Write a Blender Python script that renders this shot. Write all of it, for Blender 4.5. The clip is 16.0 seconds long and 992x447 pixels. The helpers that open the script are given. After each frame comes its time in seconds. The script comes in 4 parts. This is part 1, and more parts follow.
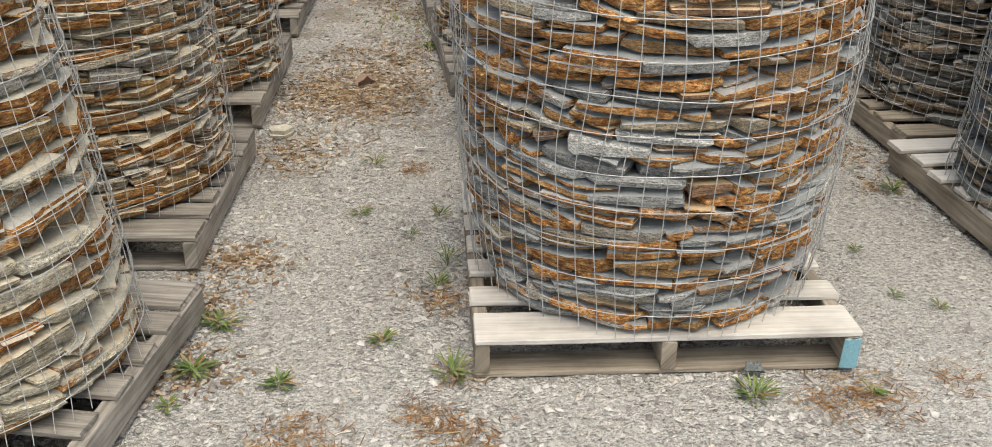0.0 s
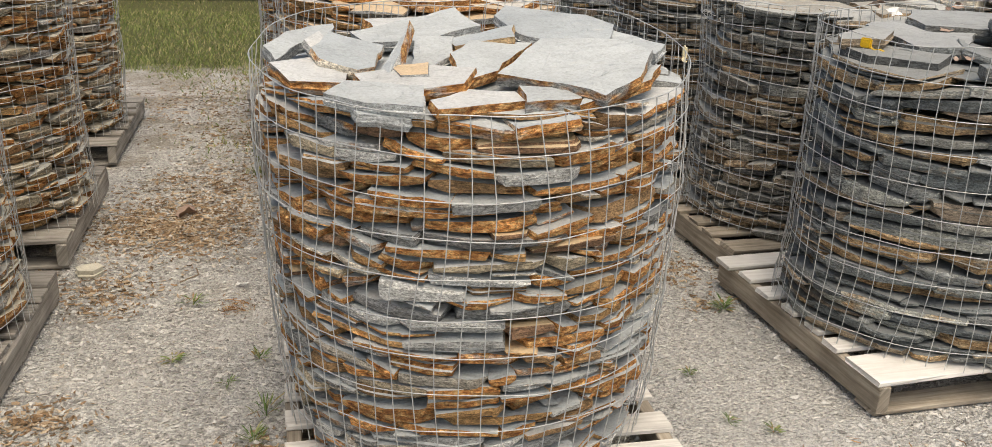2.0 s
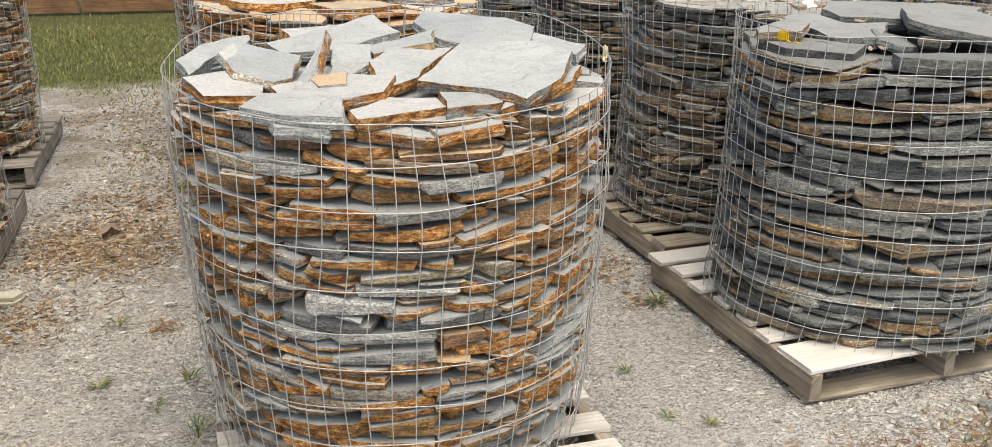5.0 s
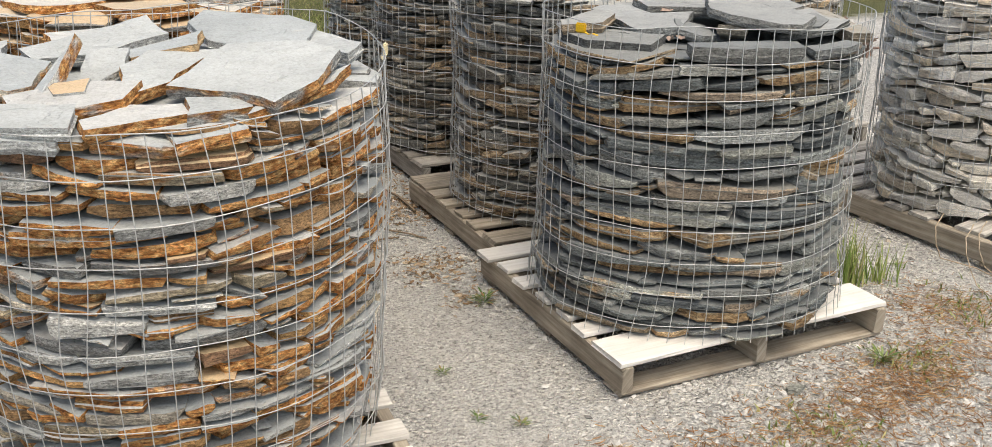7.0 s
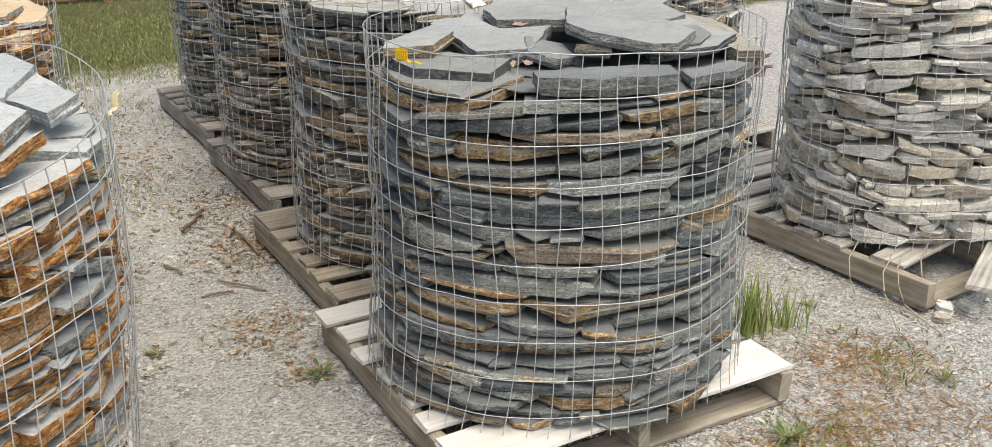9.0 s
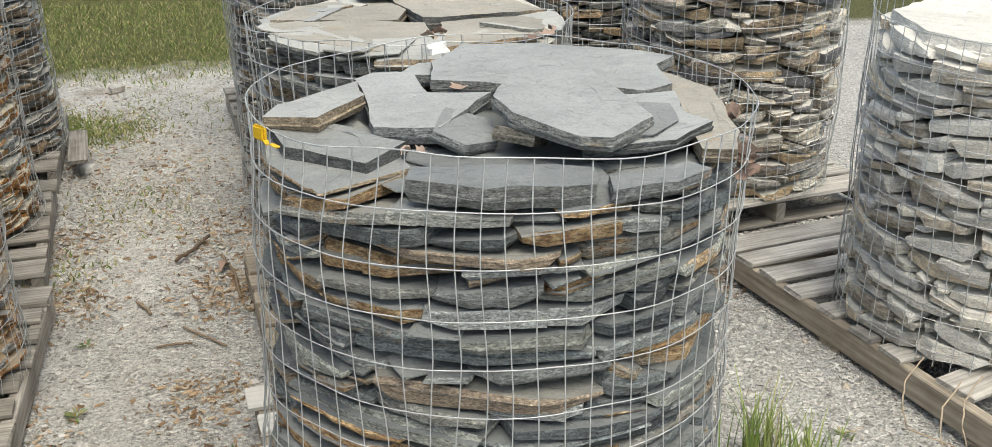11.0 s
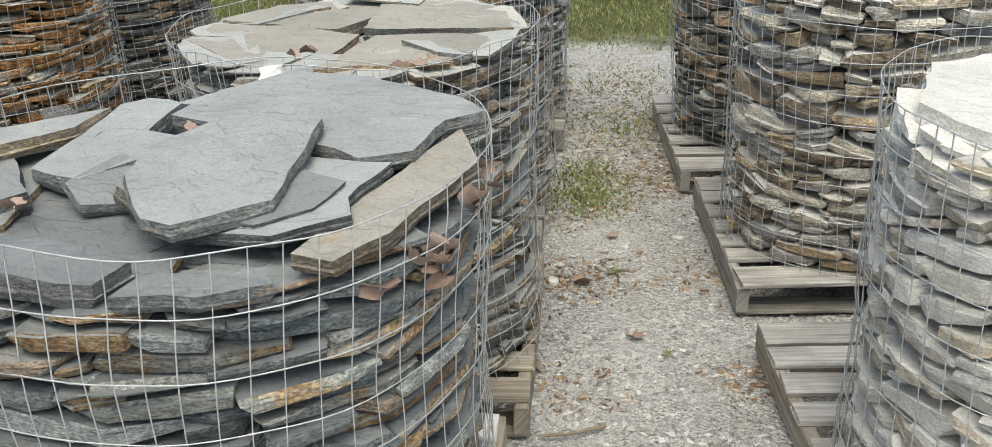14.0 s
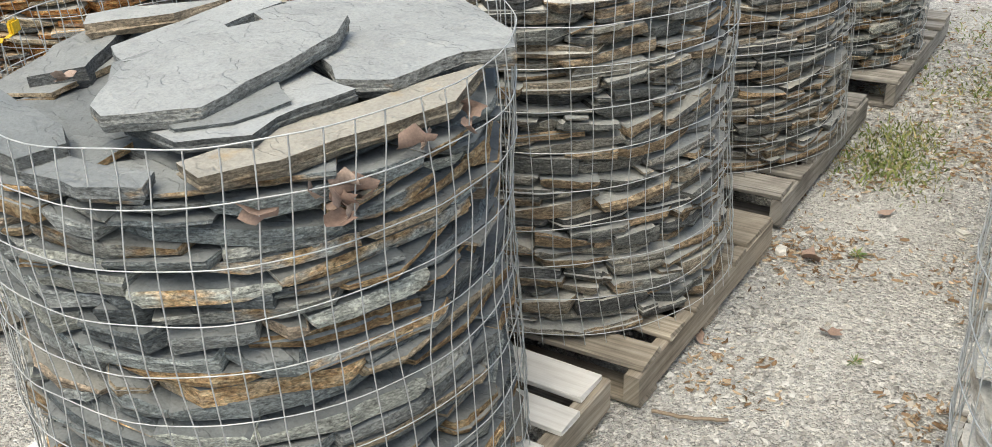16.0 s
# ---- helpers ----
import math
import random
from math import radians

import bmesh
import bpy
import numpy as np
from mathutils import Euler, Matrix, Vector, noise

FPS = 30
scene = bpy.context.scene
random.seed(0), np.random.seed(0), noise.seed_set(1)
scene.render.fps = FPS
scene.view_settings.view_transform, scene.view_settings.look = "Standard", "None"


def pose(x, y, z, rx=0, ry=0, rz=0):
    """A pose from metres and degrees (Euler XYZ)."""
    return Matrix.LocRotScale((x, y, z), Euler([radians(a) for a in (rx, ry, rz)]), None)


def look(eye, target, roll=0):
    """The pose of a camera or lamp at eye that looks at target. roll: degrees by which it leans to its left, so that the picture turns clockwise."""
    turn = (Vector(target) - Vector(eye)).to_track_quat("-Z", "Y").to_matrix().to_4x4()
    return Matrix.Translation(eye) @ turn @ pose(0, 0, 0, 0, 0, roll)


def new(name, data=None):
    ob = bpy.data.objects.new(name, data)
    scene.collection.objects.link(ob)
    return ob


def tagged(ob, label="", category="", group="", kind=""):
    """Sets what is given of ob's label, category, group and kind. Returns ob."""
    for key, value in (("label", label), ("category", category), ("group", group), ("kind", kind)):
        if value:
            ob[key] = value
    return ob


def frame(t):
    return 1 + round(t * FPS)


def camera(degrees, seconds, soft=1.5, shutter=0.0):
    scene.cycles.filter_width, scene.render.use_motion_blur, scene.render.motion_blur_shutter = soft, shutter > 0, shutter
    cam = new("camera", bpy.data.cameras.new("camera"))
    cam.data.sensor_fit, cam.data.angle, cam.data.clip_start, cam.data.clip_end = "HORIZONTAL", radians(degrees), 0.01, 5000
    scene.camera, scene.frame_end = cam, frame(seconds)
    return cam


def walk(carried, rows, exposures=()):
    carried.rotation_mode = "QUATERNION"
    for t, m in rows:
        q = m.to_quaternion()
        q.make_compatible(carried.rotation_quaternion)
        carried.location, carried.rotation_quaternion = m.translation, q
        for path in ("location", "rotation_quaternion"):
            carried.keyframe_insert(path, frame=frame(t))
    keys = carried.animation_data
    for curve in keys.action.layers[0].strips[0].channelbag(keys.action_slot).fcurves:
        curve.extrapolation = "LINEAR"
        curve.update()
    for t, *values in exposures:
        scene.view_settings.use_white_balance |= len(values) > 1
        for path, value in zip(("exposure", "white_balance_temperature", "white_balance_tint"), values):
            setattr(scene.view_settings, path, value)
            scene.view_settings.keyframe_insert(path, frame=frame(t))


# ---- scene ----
cam = camera(51.6, 16.0, soft=0.5)
PATH = [
    (0, (0.332, -0.215, 1.561), (0.197, 1.576, 0.681), 0.9),
    (0.5, (0.349, -0.058, 1.568), (0.361, 1.773, 0.763), 1.2),
    (1, (0.407, -0.01, 1.583), (0.52, 1.844, 0.841), 2.3),
    (1.5, (0.442, -0.035, 1.588), (0.58, 1.835, 0.891), 2.4),
    (2, (0.438, -0.045, 1.59), (0.57, 1.83, 0.906), 1.8),
    (2.5, (0.436, -0.046, 1.591), (0.573, 1.832, 0.916), 1.5),
    (3, (0.439, -0.046, 1.589), (0.587, 1.833, 0.919), 1.1),
    (3.2, (0.444, -0.04, 1.596), (0.592, 1.837, 0.919), 0.7),
    (5.3, (0.475, -0.015, 1.593), (0.775, 1.842, 0.914), 0.7),
    (5.5, (0.506, -0.003, 1.595), (0.842, 1.845, 0.908), 0.9),
    (6, (0.604, -0.009, 1.59), (0.992, 1.828, 0.901), 1.1),
    (6.5, (0.715, -0.027, 1.593), (1.118, 1.806, 0.902), 1.0),
    (7, (0.793, 0.005, 1.595), (1.221, 1.832, 0.902), 0.1),
    (7.5, (0.857, 0.158, 1.585), (1.365, 1.963, 0.889), -0.1),
    (8, (0.956, 0.362, 1.591), (1.554, 2.147, 0.916), -0.4),
    (8.2, (0.996, 0.416, 1.586), (1.611, 2.193, 0.904), -0.7),
    (10.3, (1.767, 0.865, 1.646), (2.103, 2.676, 0.867), 0.3),
    (10.5, (1.831, 0.928, 1.661), (2.144, 2.747, 0.893), 0.5),
    (11, (1.984, 1.033, 1.674), (2.196, 2.868, 0.908), 0.0),
    (11.5, (2.222, 1.11, 1.685), (2.299, 2.945, 0.893), 0.8),
    (12, (2.427, 1.195, 1.679), (2.357, 3.012, 0.845), 0.8),
    (12.5, (2.564, 1.336, 1.665), (2.39, 3.146, 0.833), 0.0),
    (13, (2.729, 1.515, 1.671), (2.46, 3.323, 0.859), -0.4),
    (13.5, (3.01, 1.606, 1.688), (2.651, 3.407, 0.897), -0.6),
    (14, (3.301, 1.657, 1.693), (2.745, 3.397, 0.88), -1.7),
    (14.5, (3.445, 1.746, 1.678), (2.647, 3.377, 0.838), -3.3),
    (15, (3.555, 1.955, 1.656), (2.52, 3.433, 0.793), -3.4),
    (15.5, (3.682, 2.105, 1.642), (2.477, 3.427, 0.748), -3.8),
    (16, (3.946, 2.245, 1.655), (2.654, 3.453, 0.722), -3.5),
]
walk(cam, [(t, look(eye, target, roll)) for t, eye, target, roll in PATH], [(0, 0.38, 7250, 6), (0.5, 0.36, 7350, 7), (1.5, 0.38, 7600, 8), (3, 0.38, 7550, 7), (6, 0.50, 7450, 7), (8, 0.50, 7250, 7), (10.5, 0.60, 7000, 3), (11.5, 0.52, 6950, 3), (13, 0.58, 6700, 4), (14, 0.46, 6800, 2), (15.5, 0.46, 7000, 3), (16, 0.68, 7000, 3)])

# ---- light: bright overcast sky, soft high sun ----
world = bpy.data.worlds.new("world")
scene.world = world
world.use_nodes = True
wn, wl = world.node_tree.nodes, world.node_tree.links
sky = wn.new("ShaderNodeTexSky")
sky.sky_type, sky.sun_disc = "NISHITA", False
sky.sun_elevation, sky.sun_rotation = radians(68), radians(162)
sky.air_density, sky.dust_density, sky.ozone_density = 1.0, 4.0, 0.6
wl.new(sky.outputs[0], wn["Background"].inputs[0])
wn["Background"].inputs[1].default_value = 0.125
sun_data = bpy.data.lights.new("sun", "SUN")
sun_data.energy, sun_data.angle, sun_data.color = 1.55, radians(50), (1.0, 0.96, 0.9)
sun = new("sun", sun_data)
sun.matrix_world = look((1.2, -3.6, 9.4), (0, 0, 0))


# ---- materials ----
class Nodes:
    """A short way to write a node material."""

    def __init__(self, name):
        self.mat = bpy.data.materials.new(name)
        self.mat.use_nodes = True
        self.tree = self.mat.node_tree
        self.bsdf = self.tree.nodes["Principled BSDF"]

    def add(self, kind, values=(), operation="", blend=""):
        node = self.tree.nodes.new(kind)
        if operation:
            node.operation = operation
        if blend:
            node.data_type, node.blend_type = "RGBA", blend
        for key, value in dict(values).items():
            self.put(node.inputs[key], value)
        return node

    def put(self, socket, value):
        if isinstance(value, bpy.types.NodeSocket):
            self.tree.links.new(value, socket)
        else:
            socket.default_value = value

    def noise(self, scale, vector=None, detail=4.0, rough=0.55):
        node = self.add("ShaderNodeTexNoise", {"Scale": scale, "Detail": detail, "Roughness": rough})
        if vector is not None:
            self.put(node.inputs["Vector"], vector)
        return node.outputs["Fac"]

    def ramp(self, fac, stops, mode="LINEAR"):
        node = self.add("ShaderNodeValToRGB", {"Fac": fac})
        node.color_ramp.interpolation = mode
        els = node.color_ramp.elements
        while len(els) < len(stops):
            els.new(0.5)
        for el, (p, c) in zip(els, stops):
            el.position, el.color = p, (*(c if isinstance(c, tuple) else (c, c, c)), 1)
        return node.outputs["Color"]

    def mix(self, fac, a, b, blend="MIX"):
        node = self.add("ShaderNodeMix", blend=blend)
        for i, v in ((0, fac), (6, a), (7, b)):
            if isinstance(v, tuple):
                v = (*v, 1)
            self.put(node.inputs[i], v)
        return node.outputs[2]

    def math(self, op, a, b=0.0):
        node = self.add("ShaderNodeMath", operation=op)
        self.put(node.inputs[0], a)
        self.put(node.inputs[1], b)
        return node.outputs[0]

    def coords(self, scale=(1, 1, 1), shift=0.0):
        """Object coordinates, stretched, and shifted for each piece by a number."""
        tc = self.add("ShaderNodeTexCoord").outputs["Object"]
        mp = self.add("ShaderNodeMapping", {"Vector": tc, "Scale": scale})
        if isinstance(shift, float):
            return mp.outputs[0]
        sh = self.add("ShaderNodeVectorMath", {0: mp.outputs[0]}, operation="ADD")
        cx = self.add("ShaderNodeCombineXYZ", {0: shift, 1: shift})
        self.put(sh.inputs[1], cx.outputs[0])
        return sh.outputs[0]

    def piece(self):
        """A random number of each piece, loose or joined."""
        a = self.add("ShaderNodeObjectInfo").outputs["Random"]
        b = self.add("ShaderNodeNewGeometry").outputs["Random Per Island"]
        return self.math("FRACT", self.math("ADD", a, b))

    def finish(self, color, rough, height=None, strength=0.4, distance=0.01, metal=0.0):
        self.put(self.bsdf.inputs["Base Color"], color if not isinstance(color, tuple) else (*color, 1))
        self.put(self.bsdf.inputs["Roughness"], rough)
        self.bsdf.inputs["Metallic"].default_value = metal
        self.bsdf.inputs["Specular IOR Level"].default_value = 0.3
        if height is not None:
            bump = self.add("ShaderNodeBump", {"Height": height, "Strength": strength, "Distance": distance})
            self.put(self.bsdf.inputs["Normal"], bump.outputs[0])
        return self.mat


def stone_edge(name, tones, stain, stain_from, stain_to, pale=(0.6, 0.5, 0.34), depth=0.9, spread=0.62):
    """The broken edge of slabs: thin layers, each piece with its tone, rust stains and pale mineral flecks in patches.
    Crevice shade is put into the colour.
    """
    n = Nodes(name)
    pc = n.piece()
    off = n.math("MULTIPLY", pc, 371.0)
    base = n.ramp(pc, tones, "CONSTANT")
    layers = n.noise(1.0, n.coords((26, 26, 210), off), 5, 0.7)
    chips = n.add("ShaderNodeTexVoronoi", {"Vector": n.coords((1, 1, 1.9), off), "Scale": 46.0, "Randomness": 1.0})
    facet = n.add("ShaderNodeSeparateColor", {0: chips.outputs["Color"]}).outputs[0]
    grit_shade = n.noise(120.0, n.coords((1, 1, 2.0), off), 5, 0.75)
    lump = n.noise(42.0, n.coords((1, 1, 2.4), off), 4, 0.6)
    blot = n.noise(8.0, n.coords((1, 1, 3.0), off), 4, 0.6)
    fleck = n.noise(33.0, n.coords((1, 1, 1.8), n.math("ADD", off, 9.0)), 5, 0.7)
    per = n.math("MULTIPLY", n.math("SUBTRACT", n.math("FRACT", n.math("MULTIPLY", pc, 7.31)), 0.5), spread)
    rust = n.ramp(n.math("ADD", blot, per), [(stain_from, 0.0), (stain_to, 1.0)])
    rustcol = n.ramp(lump, [(0.30, stain[0]), (0.48, stain[1]), (0.68, stain[2])])
    col = n.mix(rust, base, rustcol)
    col = n.mix(0.8, col, n.ramp(n.math("FRACT", n.math("MULTIPLY", pc, 23.7)), [(0.0, 0.55), (0.5, 0.95), (1.0, 1.4)]), "MULTIPLY")
    col = n.mix(n.ramp(fleck, [(0.62, 0.0), (0.72, 0.6)]), col, n.mix(0.4, col, pale))
    # hollows of the layers and fine grain get their shade from the colour
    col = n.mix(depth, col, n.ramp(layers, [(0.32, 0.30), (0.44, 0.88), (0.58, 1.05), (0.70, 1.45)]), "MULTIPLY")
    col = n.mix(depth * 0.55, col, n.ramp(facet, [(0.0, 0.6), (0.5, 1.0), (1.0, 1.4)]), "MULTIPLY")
    col = n.mix(depth, col, n.ramp(grit_shade, [(0.34, 0.32), (0.5, 1.0), (0.64, 1.6)]), "MULTIPLY")
    h = n.math("ADD", n.math("MULTIPLY", layers, 0.5), n.math("ADD", n.math("MULTIPLY", grit_shade, 0.4), n.math("ADD", n.math("MULTIPLY", lump, 0.6), n.math("MULTIPLY", facet, 0.35))))
    return n.finish(col, n.ramp(grit_shade, [(0.2, 0.62), (0.8, 0.92)]), h, 1.0, 0.009)


def stone_face(name, tones, stain, amount, bump=0.9):
    """The split face of slabs: broad low steps and fine grain."""
    n = Nodes(name)
    pc = n.piece()
    off = n.math("MULTIPLY", pc, 531.0)
    base = n.ramp(pc, tones, "CONSTANT")
    broad = n.noise(5.0, n.coords((1, 1.5, 1), off), 4, 0.55)
    ridge = n.noise(19.0, n.coords((1, 1.4, 1), off), 5, 0.6)
    fine = n.noise(150.0, n.coords((1, 1, 1), off), 4, 0.7)
    dirt = n.noise(11.0, n.coords((1, 1, 1), off), 5, 0.65)
    steps = n.ramp(broad, [(0.36, 0.0), (0.372, 0.3), (0.47, 0.36), (0.482, 0.62), (0.56, 0.66), (0.572, 0.9), (0.70, 1.0)])
    col = n.mix(n.ramp(dirt, [(0.60 - amount, 0.0), (0.74 - amount, 0.85)]), base, stain)
    col = n.mix(0.45, col, n.ramp(fine, [(0.34, 0.6), (0.5, 1.0), (0.66, 1.25)]), "MULTIPLY")
    col = n.mix(0.3, col, n.ramp(ridge, [(0.32, 0.6), (0.46, 0.96), (0.56, 1.03), (0.70, 1.2)]), "MULTIPLY")
    col = n.mix(0.6, col, n.ramp(n.noise(3.2, n.coords((1, 1, 1), off), 4, 0.6), [(0.3, 0.74), (0.5, 1.0), (0.7, 1.2)]), "MULTIPLY")
    h = n.math("ADD", n.math("MULTIPLY", steps, 0.55), n.math("ADD", n.math("MULTIPLY", fine, 0.08), n.math("MULTIPLY", ridge, 0.4)))
    return n.finish(col, n.ramp(fine, [(0.2, 0.55), (0.8, 0.82)]), h, bump, 0.014)


def wood(name, dark, mid, light, wear=1.0):
    n = Nodes(name)
    pc = n.piece()
    off = n.math("MULTIPLY", pc, 29.0)
    uvn = n.add("ShaderNodeUVMap").outputs[0]
    mp = n.add("ShaderNodeMapping", {"Vector": uvn, "Scale": (3, 70, 1)}).outputs[0]
    sh = n.add("ShaderNodeVectorMath", {0: mp}, operation="ADD")
    n.put(sh.inputs[1], n.add("ShaderNodeCombineXYZ", {0: off, 1: off}).outputs[0])
    grain = n.noise(1.0, sh.outputs[0], 6, 0.65)
    stain = n.noise(5.0, n.coords((1, 1, 1), off), 4, 0.6)
    fine = n.noise(220.0, n.coords((1, 1, 1)), 3, 0.6)
    col = n.ramp(grain, [(0.3, dark), (0.5, mid), (0.68, light)])
    col = n.mix(0.75 * wear, col, n.ramp(stain, [(0.3, (0.55, 0.52, 0.5)), (0.6, (1.1, 1.08, 1.05))]), "MULTIPLY")
    col = n.mix(0.6 * wear, col, n.ramp(pc, [(0.0, 0.72), (1.0, 1.15)]), "MULTIPLY")
    h = n.math("ADD", grain, n.math("MULTIPLY", fine, 0.25))
    return n.finish(col, 0.85, h, 0.5, 0.004)


RUST = ((0.13, 0.045, 0.015), (0.36, 0.155, 0.045), (0.58, 0.36, 0.15))
OCHRE = ((0.21, 0.125, 0.07), (0.42, 0.28, 0.15), (0.58, 0.46, 0.29))
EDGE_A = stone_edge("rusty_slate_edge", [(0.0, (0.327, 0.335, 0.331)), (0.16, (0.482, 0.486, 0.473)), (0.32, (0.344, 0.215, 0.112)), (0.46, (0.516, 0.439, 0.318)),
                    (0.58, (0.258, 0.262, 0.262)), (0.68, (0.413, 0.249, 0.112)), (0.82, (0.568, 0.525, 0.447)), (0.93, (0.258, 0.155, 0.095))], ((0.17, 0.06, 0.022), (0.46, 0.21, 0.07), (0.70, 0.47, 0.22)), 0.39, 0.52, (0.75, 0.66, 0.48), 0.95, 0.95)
EDGE_G = stone_edge("pale_slate_edge", [(0.0, (0.46, 0.48, 0.485)), (0.4, (0.56, 0.57, 0.565)), (0.7, (0.38, 0.40, 0.41)), (0.9, (0.50, 0.36, 0.21))], RUST, 0.62, 0.74, (0.7, 0.66, 0.56), 0.8, 0.5)
EDGE_S = stone_edge("grey_slab_edge", [(0.0, (0.20, 0.215, 0.22)), (0.4, (0.28, 0.29, 0.285)), (0.7, (0.17, 0.18, 0.185)), (0.88, (0.33, 0.27, 0.20))], OCHRE, 0.70, 0.84, (0.42, 0.42, 0.39), 0.9, 0.3)
FACE_A = stone_face("pale_slate_face", [(0.0, (0.47, 0.498, 0.508)), (0.35, (0.545, 0.555, 0.555)), (0.62, (0.404, 0.437, 0.456)), (0.93, (0.658, 0.508, 0.329))], (0.62, 0.564, 0.47), -0.06)
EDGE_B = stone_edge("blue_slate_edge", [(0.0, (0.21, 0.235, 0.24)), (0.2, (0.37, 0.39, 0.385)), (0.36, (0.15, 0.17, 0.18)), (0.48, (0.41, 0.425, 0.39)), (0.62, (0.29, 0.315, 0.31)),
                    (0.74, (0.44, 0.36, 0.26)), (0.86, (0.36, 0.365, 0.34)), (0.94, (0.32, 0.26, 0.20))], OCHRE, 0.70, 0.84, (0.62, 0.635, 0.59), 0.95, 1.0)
FACE_B = stone_face("blue_slate_face", [(0.0, (0.24, 0.255, 0.26)), (0.4, (0.205, 0.22, 0.226)), (0.7, (0.265, 0.276, 0.274)), (0.9, (0.275, 0.274, 0.256))], (0.33, 0.325, 0.30), -0.08)
# paler grey for the uppermost slabs, with the sky's sheen put into the colour
FACE_S = stone_face("pale_sheen_slate_face", [(0.0, (0.36, 0.375, 0.38)), (0.4, (0.33, 0.345, 0.35)), (0.7, (0.39, 0.40, 0.395))], (0.46, 0.455, 0.425), -0.06)
FACE_T = stone_face("sandy_slate_face", [(0.0, (0.334, 0.321, 0.286)), (0.5, (0.361, 0.343, 0.304))], (0.37, 0.29, 0.185), 0.0)
EDGE_C = stone_edge("brown_slate_edge", [(0.0, (0.194, 0.200, 0.189)), (0.25, (0.309, 0.292, 0.252)), (0.45, (0.137, 0.141, 0.140)), (0.62, (0.378, 0.332, 0.263)), (0.8, (0.389, 0.286, 0.183)), (0.92, (0.275, 0.268, 0.246))], ((0.143, 0.104, 0.072), (0.312, 0.234, 0.156), (0.494, 0.39, 0.26)), 0.56, 0.72, (0.598, 0.546, 0.442))
FACE_C = stone_face("grey_slate_face", [(0.0, (0.432, 0.437, 0.421)), (0.5, (0.518, 0.508, 0.47)), (0.8, (0.367, 0.383, 0.383))], (0.54, 0.486, 0.389), 0.0)
EDGE_D = stone_edge("grey_fieldstone_edge", [(0.0, (0.734, 0.718, 0.68)), (0.3, (0.842, 0.826, 0.778)), (0.5, (0.605, 0.599, 0.594)), (0.65, (0.86, 0.826, 0.745)), (0.9, (0.713, 0.626, 0.497))], ((0.324, 0.297, 0.259), (0.518, 0.464, 0.389), (0.67, 0.594, 0.486)), 0.58, 0.74, (0.86, 0.86, 0.842), 0.4)
FACE_D = stone_face("white_fieldstone_face", [(0.0, (0.66, 0.65, 0.61)), (0.5, (0.74, 0.72, 0.68)), (0.8, (0.56, 0.55, 0.51))], (0.56, 0.42, 0.29), -0.03)
EDGE_M = stone_edge("mossy_fieldstone_edge", [(0.0, (0.432, 0.42, 0.396)), (0.3, (0.6, 0.57, 0.504)), (0.5, (0.288, 0.288, 0.3)), (0.68, (0.696, 0.636, 0.528)), (0.88, (0.576, 0.444, 0.288))], ((0.12, 0.108, 0.096), (0.3, 0.24, 0.174), (0.504, 0.408, 0.276)), 0.54, 0.70, (0.744, 0.708, 0.624), 0.75)
EDGE_E = stone_edge("tan_slate_edge", [(0.0, (0.60, 0.55, 0.44)), (0.25, (0.50, 0.47, 0.39)), (0.45, (0.58, 0.53, 0.42)), (0.62, (0.46, 0.28, 0.12)), (0.74, (0.44, 0.42, 0.37)), (0.86, (0.54, 0.38, 0.19))], RUST, 0.53, 0.64, (0.72, 0.66, 0.52))
EDGE_F = stone_edge("rusty_tan_slate_edge", [(0.0, (0.44, 0.38, 0.28)), (0.2, (0.30, 0.265, 0.21)), (0.4, (0.47, 0.30, 0.14)), (0.55, (0.36, 0.21, 0.10)), (0.7, (0.52, 0.46, 0.36)), (0.86, (0.33, 0.31, 0.28))], RUST, 0.47, 0.60, (0.66, 0.58, 0.44))
FACE_E = stone_face("cream_slate_face", [(0.0, (0.62, 0.59, 0.50)), (0.5, (0.68, 0.62, 0.50)), (0.8, (0.54, 0.54, 0.50))], (0.58, 0.40, 0.20), 0.02)
FACE_O = stone_face("orange_slate_face", [(0.0, (0.60, 0.46, 0.31)), (0.4, (0.58, 0.56, 0.52)), (0.75, (0.56, 0.46, 0.34))], (0.48, 0.32, 0.18), 0.0)
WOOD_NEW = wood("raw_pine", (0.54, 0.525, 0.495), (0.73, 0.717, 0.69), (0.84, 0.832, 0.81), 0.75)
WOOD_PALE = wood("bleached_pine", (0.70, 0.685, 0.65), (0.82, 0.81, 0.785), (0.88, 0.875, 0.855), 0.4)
WOOD_OLD = wood("weathered_pine", (0.17, 0.16, 0.145), (0.34, 0.325, 0.30), (0.50, 0.485, 0.46))
WOOD_GREY = wood("silver_grey_boards", (0.25, 0.24, 0.225), (0.46, 0.45, 0.43), (0.64, 0.63, 0.61))
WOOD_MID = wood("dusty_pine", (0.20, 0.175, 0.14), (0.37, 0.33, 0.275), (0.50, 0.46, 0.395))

n = Nodes("galvanized_wire")
WIRE = n.finish(n.ramp(n.noise(60.0, n.coords()), [(0.3, (0.46, 0.48, 0.49)), (0.7, (0.68, 0.70, 0.71))]), 0.45, metal=0.4)


# ---- building helpers ----
def part(name, verts, faces, mats, parent, label="", mids=None, smooth=False):
    me = bpy.data.meshes.new(name)
    me.from_pydata(verts, [], faces)
    for m in mats:
        me.materials.append(m)
    if mids is not None:
        me.polygons.foreach_set("material_index", mids)
    if smooth:
        me.polygons.foreach_set("use_smooth", [True] * len(me.polygons))
    ob = new(name, me)
    if parent is not None:
        ob.parent = parent
    if label:
        ob["label"] = label
    return ob


